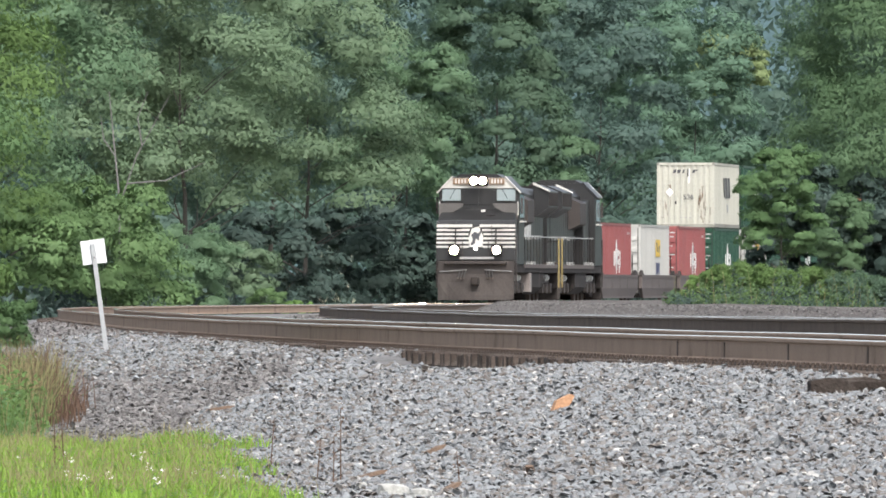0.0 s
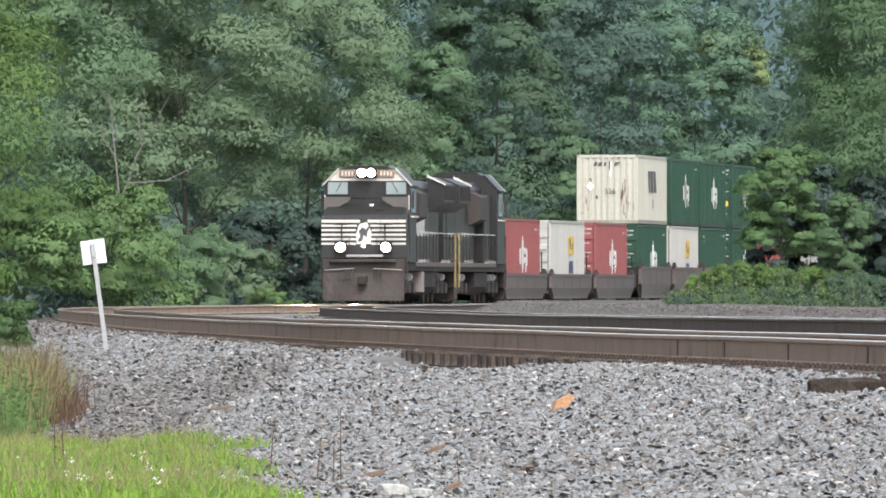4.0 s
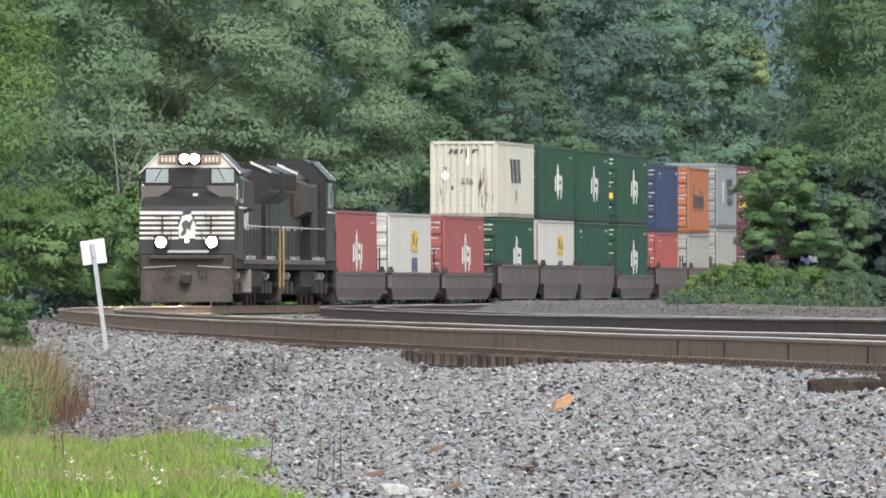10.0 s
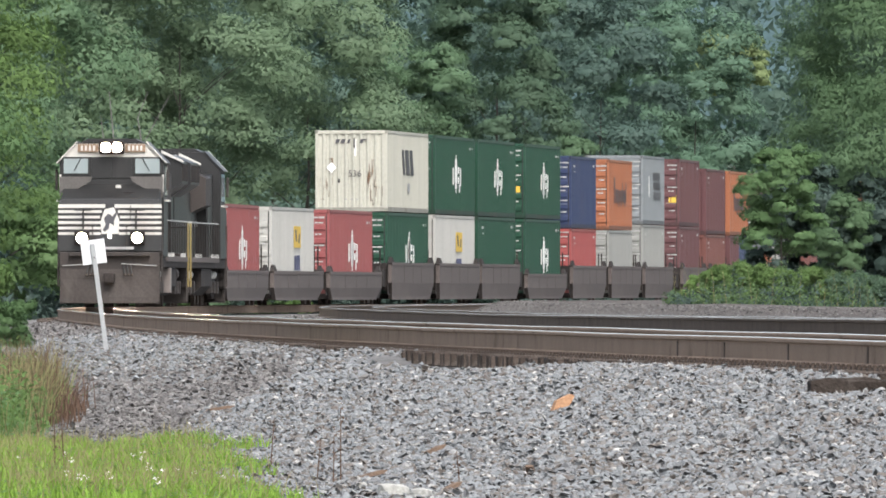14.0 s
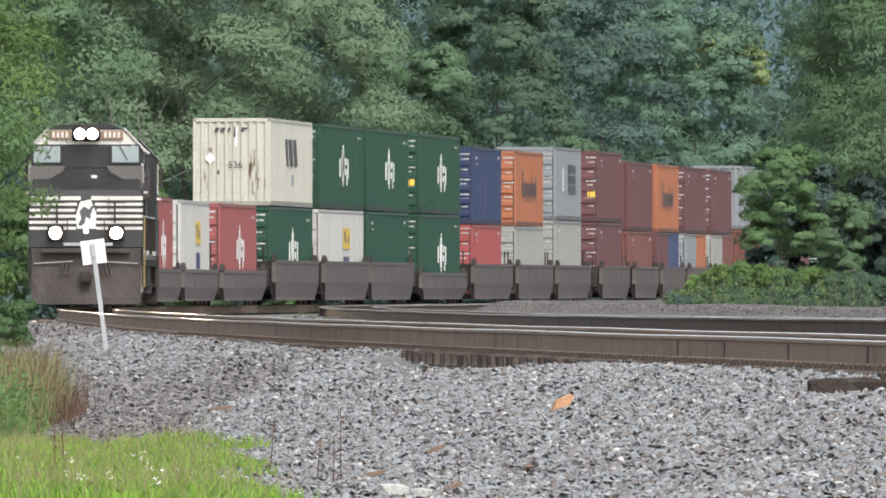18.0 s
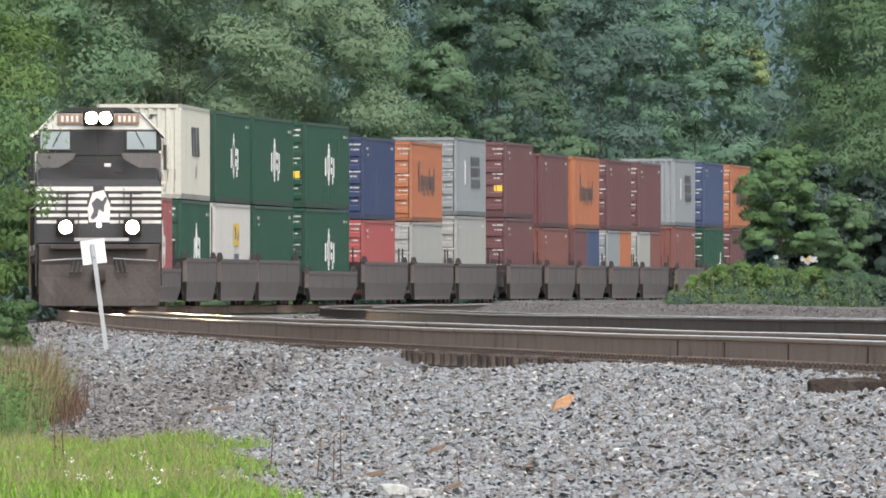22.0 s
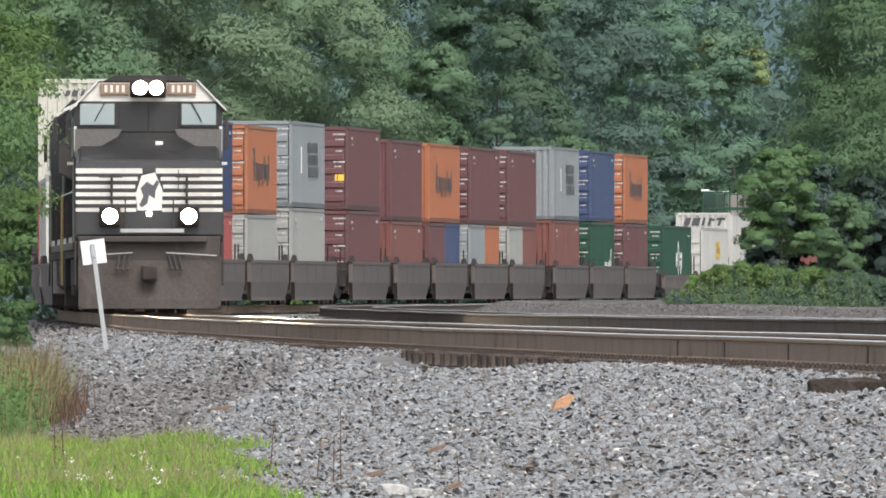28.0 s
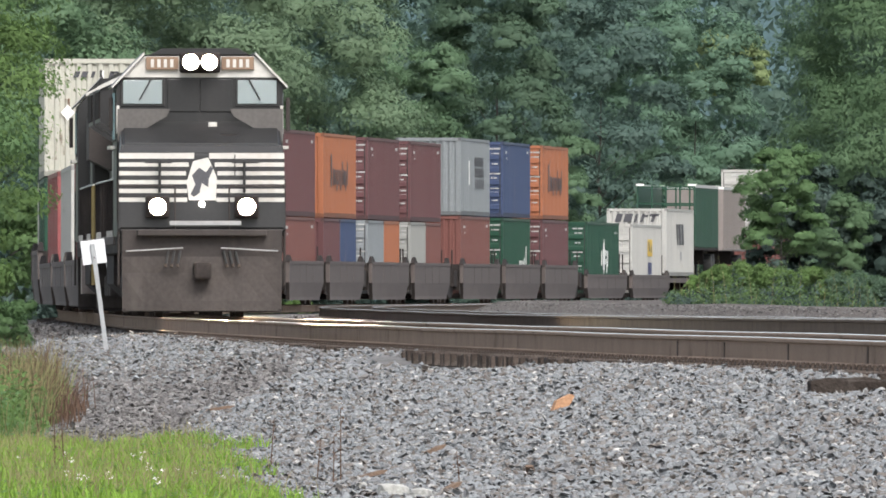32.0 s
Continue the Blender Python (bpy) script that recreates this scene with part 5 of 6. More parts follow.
TREES = (
    # bearing, distance, shape, leaf, scale, turn
    (-60, 560, "broad", "leaf_mid", 1.0, 10), (150, 650, "broad", "leaf_olive", 1.0, 70), (330, 625, "broad", "leaf_olive", 1.0, 130),
    # The deep green wall crowns stand in for shaded wood.
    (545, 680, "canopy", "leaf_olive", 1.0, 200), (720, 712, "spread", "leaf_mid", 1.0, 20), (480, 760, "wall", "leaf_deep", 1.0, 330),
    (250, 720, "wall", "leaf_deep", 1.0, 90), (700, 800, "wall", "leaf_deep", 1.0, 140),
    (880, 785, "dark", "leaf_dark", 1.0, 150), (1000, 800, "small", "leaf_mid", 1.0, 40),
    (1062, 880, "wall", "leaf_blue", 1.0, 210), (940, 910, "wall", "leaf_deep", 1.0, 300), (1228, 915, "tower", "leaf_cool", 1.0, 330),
    (1295, 985, "top", "leaf_yellow", 1.0, 115), (1150, 960, "tower", "leaf_cool", 1.0, 60),
)
for px, d, kind, mat, size, turn in TREES:
    word = {"leaf_deep": "deep green", "leaf_olive": "dull olive-green", "leaf_mid": "mid-green", "leaf_blue": "bluish dark green",
            "leaf_yellow": "yellow-green", "leaf_dark": "dark green", "leaf_cool": "cool green"}[mat]
    d1 = behind(px, d, CROWN[kind][1] * size * 1.15)
    tree(kind, mat, at_view(px, d1), d1, size, turn, "tall leafy tree with %s foliage behind the railway" % word)
# The darkest bushes stand in for the shaded hollow under the canopy.
for px, d, kind, mat, size, turn in ((185, 560, "thicket", "leaf_hazel", 1.15, 0), (105, 540, "thicket", "leaf_hazel", 1.2, 50), (230, 545, "bush", "leaf_mid", 0.95, 120),
                                     (330, 575, "thicket", "leaf_mid", 0.80, 200), (410, 600, "bush", "leaf_olive", 0.9, 20), (20, 520, "bush", "leaf_hazel", 1.3, 77),
                                     (475, 628, "bush", "leaf_hazel", 0.32, 80), (525, 640, "low", "leaf_fresh", 0.35, 10), (490, 655, "bush", "leaf_shade", 1.25, 300), (600, 690, "bush", "leaf_shade", 1.2, 160), (672, 705, "bush", "leaf_shade", 1.5, 20),
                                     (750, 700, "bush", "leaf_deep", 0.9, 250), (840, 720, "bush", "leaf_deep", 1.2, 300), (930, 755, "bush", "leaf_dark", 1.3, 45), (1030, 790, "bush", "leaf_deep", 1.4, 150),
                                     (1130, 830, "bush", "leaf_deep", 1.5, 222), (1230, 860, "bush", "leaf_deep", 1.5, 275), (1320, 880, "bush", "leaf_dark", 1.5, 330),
                                     (1420, 880, "bush", "leaf_dark", 1.6, 30)):
    d = behind(px, d, 2.8 * size)
    tree(kind, mat, at_view(px, d), d, size, turn, "leafy shrub at the foot of the wood", "bush")
# a dead tree with bare pale limbs before the canopy
_sd = behind(215, 560, 2.0)
snag = root("dead_tree", "dead tree with bare pale grey limbs at the wood's edge", "tree")
snag.matrix_basis = pose(float(at_view(215, _sd)), _sd, 0.0)
part("trunk", rod((-0.1, 0, 3.9), (-0.42, 0, 7.2), 0.035, rod((0, 0, -1.4), (-0.1, 0, 3.9), 0.06, sides=8, r2=0.035), 8, 0.015), M["dead_bark"], snag)
for pts in (((-0.05, 0, 3.4), (0.5, -0.2, 5.0), (1.65, -0.3, 7.1)), ((0.2, -0.1, 4.1), (1.5, -0.4, 4.2), (2.8, -0.5, 4.8)), ((0.7, -0.25, 5.4), (0.55, -0.4, 6.3), (0.9, -0.5, 7.2)),
            ((-0.2, 0, 5.0), (-0.6, -0.2, 5.6), (-0.7, -0.3, 6.4))):
    part("limb", rod(pts[1], pts[2], 0.020, rod(pts[0], pts[1], 0.028, sides=6, r2=0.020), 6, 0.008), M["dead_bark"], snag)
# the closed wood behind them, deep-toned for the shade between crowns
_wp, _wn = [], []
for k in range(1100):
    wx, wy = RNG.uniform(-33, 33), RNG.uniform(1000, 1060)
    wz = RNG.uniform(-0.5, 12.5 if 18.2 < wx < 20.6 else 19)
    d = RNG.normal(0, 1, (84, 3))
    d /= np.linalg.norm(d, axis=1)[:, None]
    _wp.append(np.array([wx, wy, wz]) + d * RNG.uniform(0.9, 1.7))
    _wn.append(d + np.array([0, 0, 0.3]))
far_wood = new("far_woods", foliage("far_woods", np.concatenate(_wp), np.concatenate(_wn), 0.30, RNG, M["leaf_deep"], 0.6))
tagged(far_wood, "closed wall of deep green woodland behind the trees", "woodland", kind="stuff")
# Undergrowth in the shade tone, to darken what shows under the wagons.
_wp, _wn = [], []
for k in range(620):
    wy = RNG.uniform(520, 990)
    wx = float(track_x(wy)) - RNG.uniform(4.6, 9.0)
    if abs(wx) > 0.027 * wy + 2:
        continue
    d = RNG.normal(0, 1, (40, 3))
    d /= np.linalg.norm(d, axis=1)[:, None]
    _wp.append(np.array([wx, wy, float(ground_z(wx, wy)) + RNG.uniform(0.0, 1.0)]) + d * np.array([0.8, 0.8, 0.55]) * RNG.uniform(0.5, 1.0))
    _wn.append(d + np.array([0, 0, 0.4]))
low_wood = new("undergrowth", foliage("undergrowth", np.concatenate(_wp), np.concatenate(_wn), 0.15, RNG, M["leaf_shade"], 0.5))
tagged(low_wood, "undergrowth along the foot of the wood, coloured dark for shade", "undergrowth", kind="stuff")
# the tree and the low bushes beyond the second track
# These shrubs carry the shadow below the tree in their leaf colour.
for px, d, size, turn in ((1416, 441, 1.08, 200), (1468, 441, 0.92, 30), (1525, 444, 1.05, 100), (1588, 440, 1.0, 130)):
    tree("screen", "leaf_shade", at_view(px, d), d, size, turn, "shrub below the drooping tree, its green darkened for shade", "bush")
tree("near", "leaf_warm", at_view(1608, 446), 446, 1.0, 20, "tree with drooping mid-green foliage beside the second track", z=-0.4)
tree("near", "leaf_dark", at_view(1740, 470), 470, 1.1, 150, "dense dark green tree beside the second track", z=-0.4)
tree("near", "leaf_dark", at_view(1655, 478), 478, 1.0, 250, "full dark leafy tree beside the second track", z=-0.4)
tree("maple", "leaf_maple", at_view(1384, 434), 434, 1.0, 40, "young maple with lighter green leaves before a dark tree")
tree("maple", "leaf_warm", at_view(1490, 438), 438, 0.75, 140, "young maple with mid-green leaves before a dark tree")
# The first bush takes a brighter green to imitate light on that end.
for k, (px, d, size) in enumerate(((1262, 424, 0.46), (1305, 418, 0.62), (1345, 422, 0.62), (1400, 416, 0.64), (1455, 424, 0.66), (1510, 416, 0.62), (1565, 420, 0.66))):
    tree("bramble", ("leaf_fresh", "leaf_bush", "leaf_bank", "leaf_bush", "leaf_bank", "leaf_dark", "leaf_bush")[k], at_view(px, d), d, size, 50 * k, "low tangled green bush on the gravel bank", "bush")
# leafy stems that fill the bank between and before the bushes
_n = 420
_bx = RNG.uniform(0.0, 1.0, _n) ** 0.85
bs = np.stack([at_view(1178 + 420 * _bx, 420.0), RNG.uniform(409, 421, _n), np.zeros(_n)], 1)
bs[:, 2] = ground_z(bs[:, 0], bs[:, 1])
_bh = np.interp(_bx, (0, 0.12, 0.3, 1.0), (0.30, 0.55, 0.85, 0.95)) * (0.70 + 0.45 * np.sin(_bx * 37) * np.sin(_bx * 61 + 1)) * RNG.uniform(0.45, 1.25, _n)
k_ = 30
_up = RNG.uniform(0.05, 1.0, _n * k_)
bp = np.repeat(bs, k_, 0) + RNG.normal(0, 1, (_n * k_, 3)) * np.array([0.085, 0.085, 0.0])
bp[:, 2] += np.repeat(_bh, k_) * _up
bo = RNG.normal(0, 0.7, (_n * k_, 3)) + np.array([0.1, -0.6, 0.7])
# Half the stems are coloured dark to give the bank its shade.
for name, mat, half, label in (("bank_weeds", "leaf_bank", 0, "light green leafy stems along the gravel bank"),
                               ("bank_weeds", "leaf_shade", 1, "leafy stems along the gravel bank, darkened for shade")):
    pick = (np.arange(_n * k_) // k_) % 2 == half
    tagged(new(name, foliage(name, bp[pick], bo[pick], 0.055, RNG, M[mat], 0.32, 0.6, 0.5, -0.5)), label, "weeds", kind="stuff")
blades("bank_weeds", bs[::4], 0.95, 0.16, 0.007, "grass_dry", RNG, "thin dry stems among the bank's weeds")
# the trees at the near edge, on the embankment's foot
tree("edge", "leaf_bush", at_view(-242, 262), 262, 1.0, 0, "leafy tree whose branches hang over the embankment")
tree("edge", "leaf_maple", at_view(-268, 250), 250, 1.05, 120, "leafy tree with fresh green outer leaves")
tree("hang", "leaf_bush", at_view(-205, 258), 258, 1.0, 60, "leafy tree with branches hanging high over the bank")
tree("bush", "leaf_bush", at_view(-120, 272), 272, 0.62, 20, "dense green bush on the embankment slope", "bush")
tree("bush", "leaf_maple", at_view(-28, 262), 262, 0.37, 70, "small bright green bush on the embankment slope", "bush")


def field_points(n, y0, y1, u0, u1, rng, keep=None):
    """Places on the ground between two distances and two offsets from the near track."""
    y = rng.uniform(y0, y1, n)
    x = track_x(y) + rng.uniform(u0, u1, n)
    ok = abs(x) < 0.0268 * y + 0.3
    if keep is not None:
        ok &= keep(x, y)
    x, y = x[ok], y[ok]
    return np.stack([x, y, ground_z(x, y)], 1)


def toe(x, y):
    u = x - track_x(y)
    return (u < toe_u(y) + 0.25 * np.sin(y * 1.3) + 0.2 * np.sin(x * 5 + y * 0.4)) & ((y < 172 + 3 * np.sin(x * 4)) | ((x < -0.0207 * y + 0.15 * np.sin(y * 0.9)) & (y < 212)))


g1 = field_points(120000, 124, 225, -14.5, -6.6, RNG, toe)
g1 = g1[wobble(g1[:, 0], g1[:, 1] / 4, 0.5, 1.0) + RNG.normal(0, 0.45, len(g1)) > -0.35]
blades("grass", g1, 0.115, 0.42, 0.0085, "grass", RNG, "fresh green grass at the foot of the ballast")
g2 = field_points(22000, 124, 225, -14.5, -6.4, RNG, toe)
blades("dry_grass", g2, 0.20, 0.30, 0.004, "grass_dry", RNG, "thin straw-coloured grass among the green")
g3 = field_points(14000, 124, 225, -14.5, -6.5, RNG, toe)
g3 = np.repeat(g3, 3, 0) + RNG.normal(0, 1, (len(g3) * 3, 3)) * np.array([0.03, 0.03, 0.012])
g3[:, 2] += RNG.uniform(0.02, 0.10, len(g3))
tagged(new("ground_leaves", quads_mesh("ground_leaves", leaf_quads(g3, np.tile([0, -0.3, 1.0], (len(g3), 1)), 0.020, RNG, 0.6), M["weed"])),
       "small darker clover and weed leaves in the grass", "weeds", kind="stuff")
# taller weeds, rusty stalks
w1 = field_points(45000, 185, 250, -12.5, -6.2, RNG, lambda x, y: (x < -0.0208 * y - 0.35 * np.sin(y * 0.7) + RNG.normal(0, 0.12, len(x))))
_px = 784 + 30925 * w1[:, 0] / w1[:, 1]
w1 = w1[(_px < 72 + RNG.normal(0, 8, len(w1))) | (w1[:, 1] > 214)]
_pat = wobble(w1[:, 0] * 1.0, w1[:, 1] / 6, 0.8, 1.0) + RNG.normal(0, 0.25, len(w1))
for name, mat, step, first, tall, size, label in (("weeds", "weed", 30, 0, 0.72, 0.036, "leafy green weeds at the embankment's foot"),
                                                  ("weeds", "leaf_maple", 55, 7, 0.50, 0.030, "fresh green low plants among the weeds")):
    wc = w1[first::step]
    k_ = 34
    hs_ = np.repeat(tall * RNG.uniform(0.35, 1.25, len(wc)), k_)
    wp_ = np.repeat(wc, k_, 0) + RNG.normal(0, 1, (len(wc) * k_, 3)) * np.array([0.10, 0.16, 0.0])
    wp_[:, 2] += hs_ * RNG.uniform(0.0, 1.0, len(wp_)) ** 0.8
    tagged(new(name, quads_mesh(name, leaf_quads(wp_, RNG.normal(0, 0.5, (len(wp_), 3)) + np.array([0, -0.3, 0.8]), size, RNG, 0.45), M[mat])), label, "weeds", kind="stuff")
blades("weeds", w1[_pat < 0.1][::9], 0.66, 0.34, 0.008, "weed", RNG, "tall green stems at the embankment's foot")
blades("straw_weeds", w1[_pat > -0.3][::15], 0.66, 0.34, 0.005, "grass_dry", RNG, "dry straw stems among the weeds")
rw = np.stack([at_view(np.clip(RNG.normal(96, 26, 190), 30, 142), 205.0), RNG.uniform(199, 214, 190), np.zeros(190)], 1)
rw[:, 2] = ground_z(rw[:, 0], rw[:, 1])
blades("rust_weeds", rw, 0.50, 0.34, 0.008, "rust_weed", RNG, "clump of rust-brown dock stalks")
blades("rust_weeds", w1[_pat > 0.3][::18], 0.72, 0.3, 0.007, "rust_weed", RNG, "single rust-brown stalks among the weeds")
for name, mat, many, tall, label in (("straw_weeds", "grass_dry", 900, 0.80, "stand of yellowed dry grass at the embankment's foot"),
                                     ("rust_weeds", "rust_weed", 620, 0.85, "rust-brown stalks standing in the dry grass"),
                                     ("weeds", "weed", 700, 0.60, "green stems between the dry stalks")):
    sw = np.stack([at_view(RNG.uniform(-12, 96, many), 203.0), RNG.uniform(196, 211, many), np.zeros(many)], 1)
    sw[:, 2] = ground_z(sw[:, 0], sw[:, 1])
    blades(name, sw, tall, 0.20, 0.006, mat, RNG, label)
# clover heads
f1 = field_points(230, 128, 165, -14.5, -9.0, RNG, toe)
f1 = f1[wobble(f1[:, 0], f1[:, 1] / 3, 0.9, 3.0) > 0.1]
f1[:, 2] += 0.13
pet = leaf_quads(np.repeat(f1, 5, 0) + RNG.normal(0, 0.012, (len(f1) * 5, 3)), np.tile([0, -0.5, 1.0], (len(f1) * 5, 1)), 0.0095, RNG, 0.8)
tagged(new("clover_flowers", quads_mesh("clover_flowers", pet, M["petal"])), "pale clover flowers in the grass", "flowers", kind="stuff")
# single dry stalks
for k, (px, d, h) in enumerate(((603, 140, 0.62), (478, 150, 0.45), (560, 143, 0.35), (590, 139, 0.4), (815, 136, 0.3), (115, 150, 0.6), (98, 152, 0.5))):
    x = float(at_view(px, d))
    z = float(ground_z(x, d))
    st = root("weed_stalk", "thin dry brown weed stalk", "weed", "dry stalks")
    st.matrix_basis = pose(x, d, z)
    part("stem", rod((0, 0, -0.05), (0.04 * math.sin(k), 0, h), 0.007, sides=5, r2=0.003), M["rust_weed"], st)
    p = RNG.normal(0, 1, (26, 3)) * np.array([0.02, 0.02, h * 0.28]) + np.array([0.03 * math.sin(k), 0, h * 0.72])
    o = new("seed_head", quads_mesh("seed_head", leaf_quads(p, RNG.normal(0, 1, (26, 3)), 0.016, RNG), M["rust_weed"]))
    o.parent = st
    tagged(o, kind="stuff")

# ---- ballast stones ----
CUBE = np.array([(-1, -1, -1), (1, -1, -1), (1, 1, -1), (-1, 1, -1), (-1, -1, 1), (1, -1, 1), (1, 1, 1), (-1, 1, 1)], float)
CUBE_F = ((0, 3, 2, 1), (4, 5, 6, 7), (0, 1, 5, 4), (1, 2, 6, 5), (2, 3, 7, 6), (3, 0, 4, 7))
# a chipped stone: four corners below and an uneven three-cornered top
CHIP = np.array([(-1, -1, -0.6), (1, -1, -0.5), (1, 1, -0.6), (-1, 1, -0.5), (-0.66, -0.7, 0.75), (0.72, -0.5, 0.6), (0.0, 0.8, 0.8)], float)
CHIP_F = ((0, 1, 5), (0, 5, 4), (1, 2, 5), (2, 6, 5), (2, 3, 6), (3, 4, 6), (3, 0, 4), (4, 5, 6))


def stones(name, pts, size, rng, label, mat="stone"):
    n = len(pts)
    pts = pts + np.stack([np.zeros(n), np.zeros(n), rng.normal(0, 0.012, n)], 1)
    s = size * np.clip(np.exp(rng.normal(-0.05, 0.28, n)), 0.5, 1.7)
    v = CHIP[None] * rng.uniform(0.55, 1.05, (n, 7, 3)) * np.stack([s * 1.15, s * rng.uniform(0.55, 0.95, n), s * rng.uniform(0.38, 0.70, n)], 1)[:, None, :]
    q = rng.normal(0, 1, (n, 4))
    q[:, 1:3] *= 0.22
    q /= np.linalg.norm(q, axis=1)[:, None]
    w, x, y, z = q.T
    R = np.stack([np.stack([1 - 2 * (y * y + z * z), 2 * (x * y - z * w), 2 * (x * z + y * w)], 1),
                  np.stack([2 * (x * y + z * w), 1 - 2 * (x * x + z * z), 2 * (y * z - x * w)], 1),
                  np.stack([2 * (x * z - y * w), 2 * (y * z + x * w), 1 - 2 * (x * x + y * y)], 1)], 1)
    v = np.einsum("nij,nkj->nki", R, v) + pts[:, None, :]
    v[:, :, 2] += (s * 0.08)[:, None]
    ob = new(name, solids_mesh(name, v, CHIP_F, [M[mat]]))
    return tagged(ob, label, "ballast", kind="stuff")


def slope_stones(x, y):
    u = x - track_x(y)
    bare = (y > 196) & (y < 228) & (u > -1.75)
    bare |= (y > 161.2) & (y < 164.4) & (u > -2.3)
    return (~toe(x, y) | (RNG.uniform(0, 1, len(x)) < 0.04)) & ~bare


b1 = field_points(172000, 119, 200, -11.0, -1.1, RNG, slope_stones)
_old = soiled(b1[:, 0], b1[:, 1]) + RNG.normal(0, 0.25, len(b1)) > 0.5
stones("ballast_stones", b1[~_old], 0.0305, RNG, "loose grey crushed stone on the near ballast slope")
stones("ballast_stones", b1[_old], 0.030, RNG, "soiled brown-grey stone in the hollow beside the near slope", "stone_dirty")
b2 = field_points(64000, 200, 330, -9.5, -0.9, RNG, slope_stones)
_low = np.maximum(soiled(b2[:, 0], b2[:, 1]), ((b2[:, 0] - track_x(b2[:, 1])) < -4.6) * 0.8) + RNG.normal(0, 0.3, len(b2)) > 0.5
stones("ballast_stones", b2[~_low], 0.037, RNG, "loose grey crushed stone on the farther ballast slope")
stones("ballast_stones", b2[_low], 0.037, RNG, "soiled dark stone low on the farther ballast slope", "stone_dirty")
b5 = field_points(16000, 330, 430, -8.0, -0.9, RNG)
stones("ballast_stones", b5, 0.05, RNG, "dark soiled stone where the line bends away", "stone_dirty")
b3 = field_points(20000, 215, 330, 1.0, 9.4, RNG)
stones("ballast_stones", b3, 0.028, RNG, "brown-grey crushed stone between and behind the tracks", "stone_brown")

b6 = field_points(26000, 230, 560, 9.3, 12.2, RNG)
stones("ballast_stones", b6, 0.020, RNG, "fine dark grit on the face of the gravel bank", "stone_dirty")
b4 = field_points(15000, 330, 520, 1.2, 9.5, RNG)
stones("ballast_stones", b4, 0.042, RNG, "dark brown-grey crushed stone along the second track", "stone_dirty")

# ---- small things on the ballast ----
sign = root("trackside_sign", "small white square sign on a leaning grey post", "sign")
sx_, sd_ = at_view(190, 275), 275.0
sign.matrix_basis = pose(sx_, sd_, float(ground_z(sx_, sd_)) - 0.10, 0, -7.4, 0)
part("post", box(-0.035, 0.035, -0.02, 0.02, 0.0, 1.82, 0.006), M["galv"], sign)
plate = part("plate", box(-0.19, 0.19, 0.022, 0.034, 1.50, 1.88, 0.004), M["sign"], sign, "weathered white square plate")
part("bolt", rod((0, -0.020, 1.60), (0, -0.030, 1.60), 0.012, sides=8), M["iron"], plate)

chip = root("wood_piece", "split piece of orange-brown wood lying on the ballast", "wood")
cx_, cd_ = at_view(995, 165), 165.0
chip.matrix_basis = pose(cx_, cd_, float(ground_z(cx_, cd_)) + 0.085, 0, -22, 15)
part("splinter", prism([(-0.12, -0.02), (0.05, -0.035), (0.13, 0.03), (0.10, 0.06), (-0.05, 0.05)], -0.05, 0.05), M["wood_chip"], chip)

# pale quarry rocks at the edge of the grass
for px, d, w, h, turn in ((697, 131.5, 0.15, 0.085, 20), (746, 130.0, 0.13, 0.07, 70), (640, 136.0, 0.07, 0.05, 110), (425, 158.0, 0.06, 0.05, 15), (1090, 137.0, 0.055, 0.03, 40)):
    rx_, rd_ = float(at_view(px, d)), d
    rock = bmesh.new()
    bmesh.ops.create_icosphere(rock, subdivisions=2, radius=1.0)
    for v in rock.verts:
        k = 1 + 0.16 * math.sin(v.co.x * 3.1 + px) * math.sin(v.co.y * 2.7 + d) + 0.08 * math.sin(v.co.z * 5 + px)
        v.co = Vector((max(-0.82, min(0.8, v.co.x * k)) * w, max(-0.8, min(0.85, v.co.y * k)) * w * 0.7, max(-0.6, min(0.72, v.co.z * k)) * h))
    pr = part("rock", rock, M["pale_rock"])
    tagged(pr, "pale grey rock lying on the ballast's edge", "rock", "pale rocks")
    pr.matrix_basis = pose(rx_, rd_, float(ground_z(rx_, rd_)) + h * 0.45, 0, 4, turn)
# scraps of weathered timber on the slope
for px, d, L, turn, tilt in ((660, 143.5, 0.26, 24, -14), (770, 151.0, 0.22, 30, -20), (798, 134.0, 0.20, 35, -24), (938, 139.0, 0.10, 80, 35), (255, 172.0, 0.30, 10, -3), (390, 190.0, 0.34, 16, -8)):
    rx_ = float(at_view(px, d))
    scrap = root("wood_scrap", "weathered brown splinter of timber on the ballast", "wood", "timber scraps")
    scrap.matrix_basis = pose(rx_, d, float(ground_z(rx_, d)) + 0.045, 0, tilt, turn)
    part("splinter", prism([(-L / 2, -0.012), (L * 0.3, -0.016), (L / 2, 0.004), (L * 0.2, 0.018), (-L * 0.42, 0.012)], -0.03, 0.03), M["scrap"], scrap)

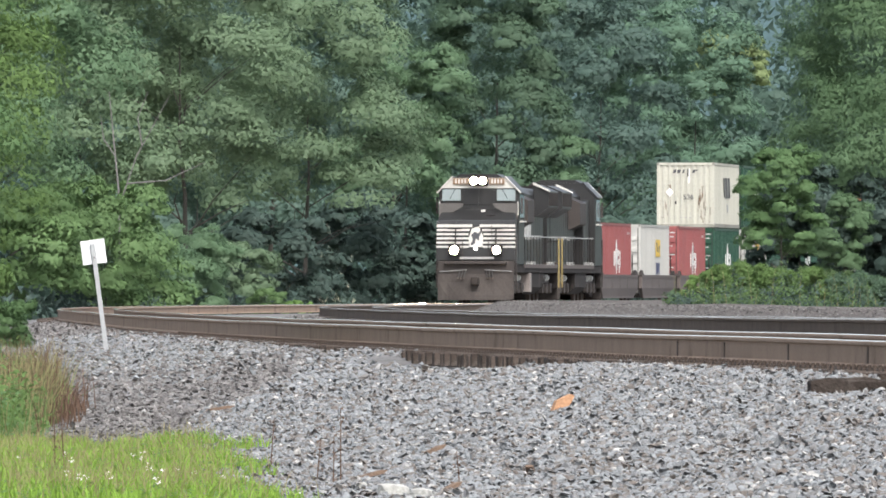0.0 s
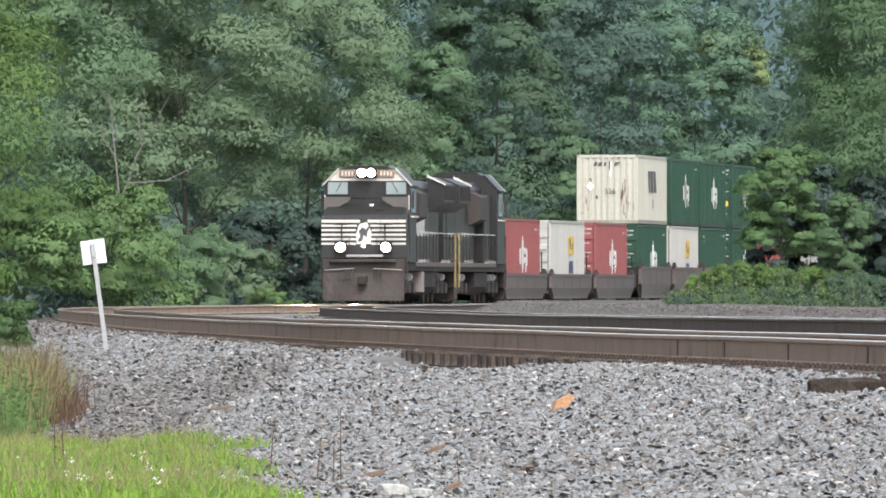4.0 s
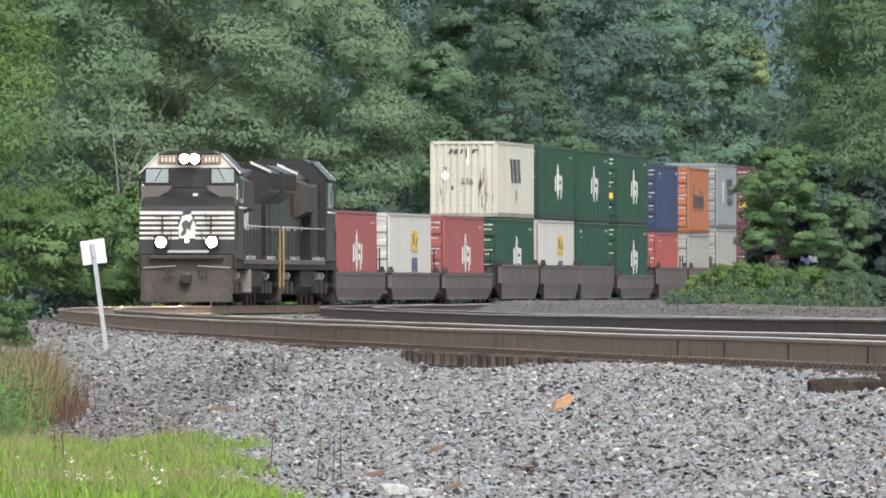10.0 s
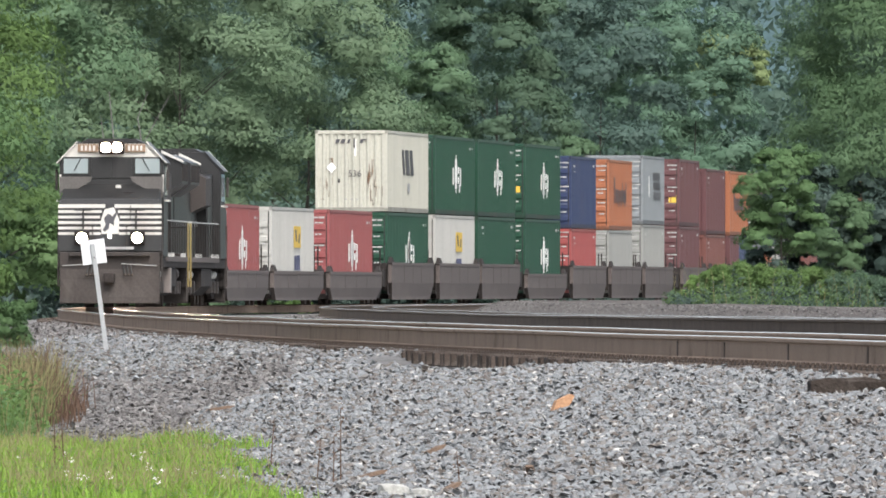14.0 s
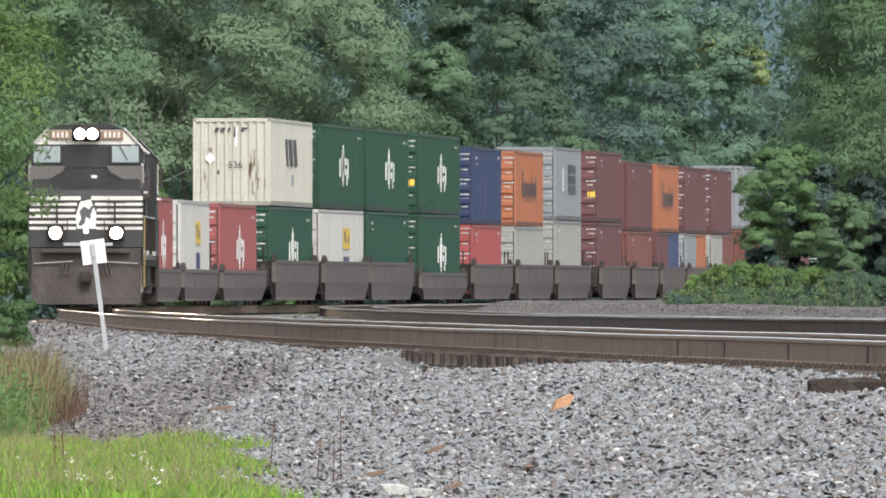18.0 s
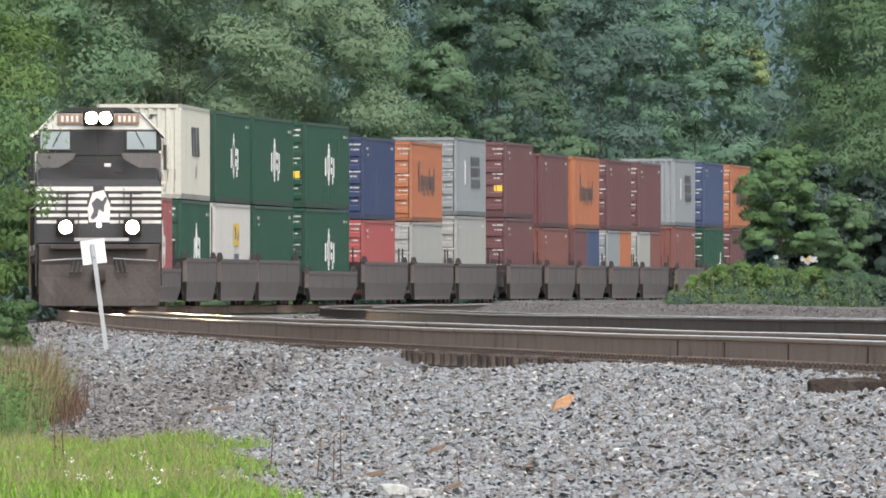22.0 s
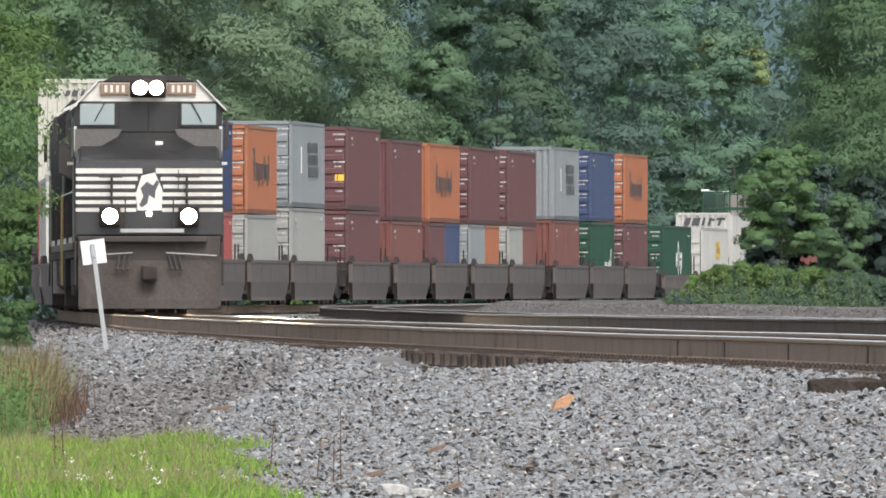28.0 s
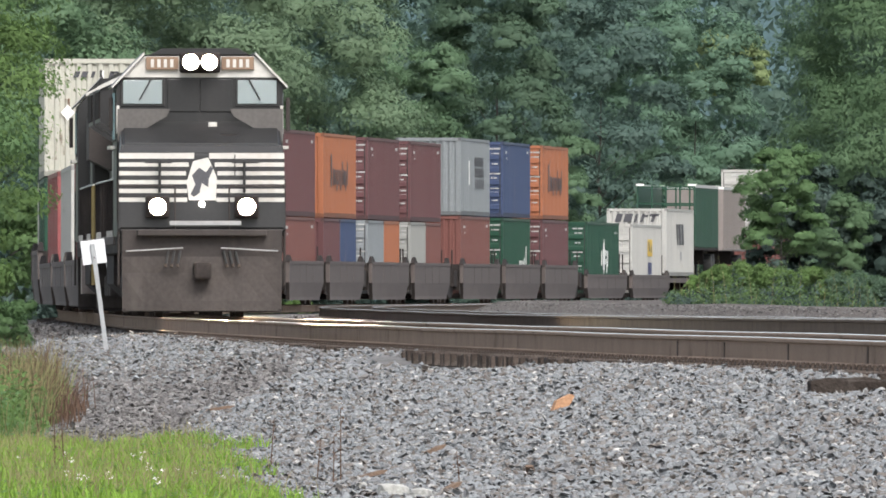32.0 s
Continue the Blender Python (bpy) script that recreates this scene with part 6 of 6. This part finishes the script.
# ties that have worked out sideways from under the rails
for d, out, turn in ((163.0, -0.97, 2.0), (164.6, -0.80, -1.5)):
    s = float(s_at_y(d))
    x, y = on_track(s, out)
    a = math.degrees(-float(np.interp(s, S_AT, _th)))
    tie_ = root("old_tie", "weathered dark wooden tie slid out sideways from the rails", "railway tie", "loose ties")
    tie_.matrix_basis = pose(float(x), float(y), -0.385, 0, 1.2, a + turn)
    tb = box(-1.3, 1.3, -0.12, 0.12, -0.085, 0.075, 0.02)
    bmesh.ops.subdivide_edges(tb, edges=[e for e in tb.edges if e.calc_length() > 2.0], cuts=14)
    for v in tb.verts:
        v.co += Vector((0, 0.016 * math.sin(v.co.x * 9 + v.co.z * 20), 0.016 * math.sin(v.co.x * 7.3 + d) + 0.010 * math.sin(v.co.x * 19)))
    part("timber", tb, M["old_tie"], tie_)

# ---- ties, plates and bands of the near track ----
tie_me = bpy.data.meshes.new("tie")
_t = box(-1.32, 1.32, -0.115, 0.115, -0.45, -0.285, 0.012)
_t.to_mesh(tie_me)
_t.free()
tie_me.materials.append(M["tie"])
plate_me = bpy.data.meshes.new("tie_plate")
_t = bmesh.new()
for sx in (-1, 1):
    box(sx * 0.753 - 0.18, sx * 0.753 + 0.18, -0.09, 0.09, -0.287, -0.262, bm=_t)
    for dx in (-0.10, 0.10):
        box(sx * 0.753 + dx - 0.015, sx * 0.753 + dx + 0.015, -0.04, -0.01, -0.262, -0.228, bm=_t)
_t.to_mesh(plate_me)
_t.free()
plate_me.materials.append(M["iron"])
for k in range(290):
    s = 365 + 0.5 * k
    x, y = on_track(s)
    a = math.degrees(-float(np.interp(s, S_AT, _th)))
    o = new("tie", tie_me)
    o.parent = near_track
    jog = random.uniform(-0.06, 0.06)
    o.matrix_basis = pose(float(x) + jog, float(y), random.uniform(-0.012, 0.004), 0, random.uniform(-0.6, 0.6), a + random.uniform(-1.5, 1.5))
    o = new("tie_plate", plate_me)
    o.parent = near_track
    o.matrix_basis = pose(float(x), float(y), 0, 0, 0, a)
for d in (192.4, 186.8, 179.8, 171.9):
    s = float(s_at_y(d))
    x, y = on_track(s, -0.753)
    a = math.degrees(-float(np.interp(s, S_AT, _th)))
    o = part("joint_bar", box(-0.020, 0.020, -0.05, 0.05, -0.240, -0.050, 0.003), M["iron"], near_track)
    o.matrix_basis = pose(float(x), float(y), 0, 0, 0, a)
more = []
for k in range(430):
    s = 150 + 0.5 * k
    x, y = on_track(s)
    a = -float(np.interp(s, S_AT, _th))
    c_, s_ = math.cos(a), math.sin(a)
    v = CUBE * np.array([1.32, 0.115, 0.09]) + np.array([0, 0, -0.375])
    more.append(np.stack([x + v[:, 0] * c_ - v[:, 1] * s_, y + v[:, 0] * s_ + v[:, 1] * c_, v[:, 2]], 1))
o = new("ties", solids_mesh("ties", np.array(more), CUBE_F, [M["tie"]]))
o.parent = near_track
tagged(o, kind="stuff")
far_ties = []
for k in range(500):
    s = 150 + 0.55 * k
    x, y = on_track(s, 7.2)
    a = -float(np.interp(s, S_AT, _th))
    c_, s_ = math.cos(a), math.sin(a)
    v = CUBE * np.array([1.3, 0.115, 0.09]) + np.array([0, 0, -0.375 + far_rise(s)])
    far_ties.append(np.stack([x + v[:, 0] * c_ - v[:, 1] * s_, y + v[:, 0] * s_ + v[:, 1] * c_, v[:, 2]], 1))
o = new("ties", solids_mesh("ties", np.array(far_ties), CUBE_F, [M["tie"]]))
o.parent = far_track
tagged(o, kind="stuff")

# ---- distance ----
hv, hf = [], []
cols = 60
for j, (d, hz) in enumerate(((1500, -2), (1700, 22), (2100, 48), (2600, 85), (3300, 120))):
    for i in range(cols + 1):
        x = -900 + 1800 * i / cols
        hv.append((x, d + 60 * math.sin(i * 0.9), hz * (1 + 0.18 * math.sin(i * 0.47 + j) + 0.08 * math.sin(i * 1.9 + 2 * j))))
for j in range(4):
    for i in range(cols):
        a = j * (cols + 1) + i
        hf.append((a, a + 1, a + cols + 2, a + cols + 1))
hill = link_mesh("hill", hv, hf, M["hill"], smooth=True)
tagged(hill, "wooded hillside far behind the trees, haze tinted into its blue-green colour", "hill", kind="structure")

motions()
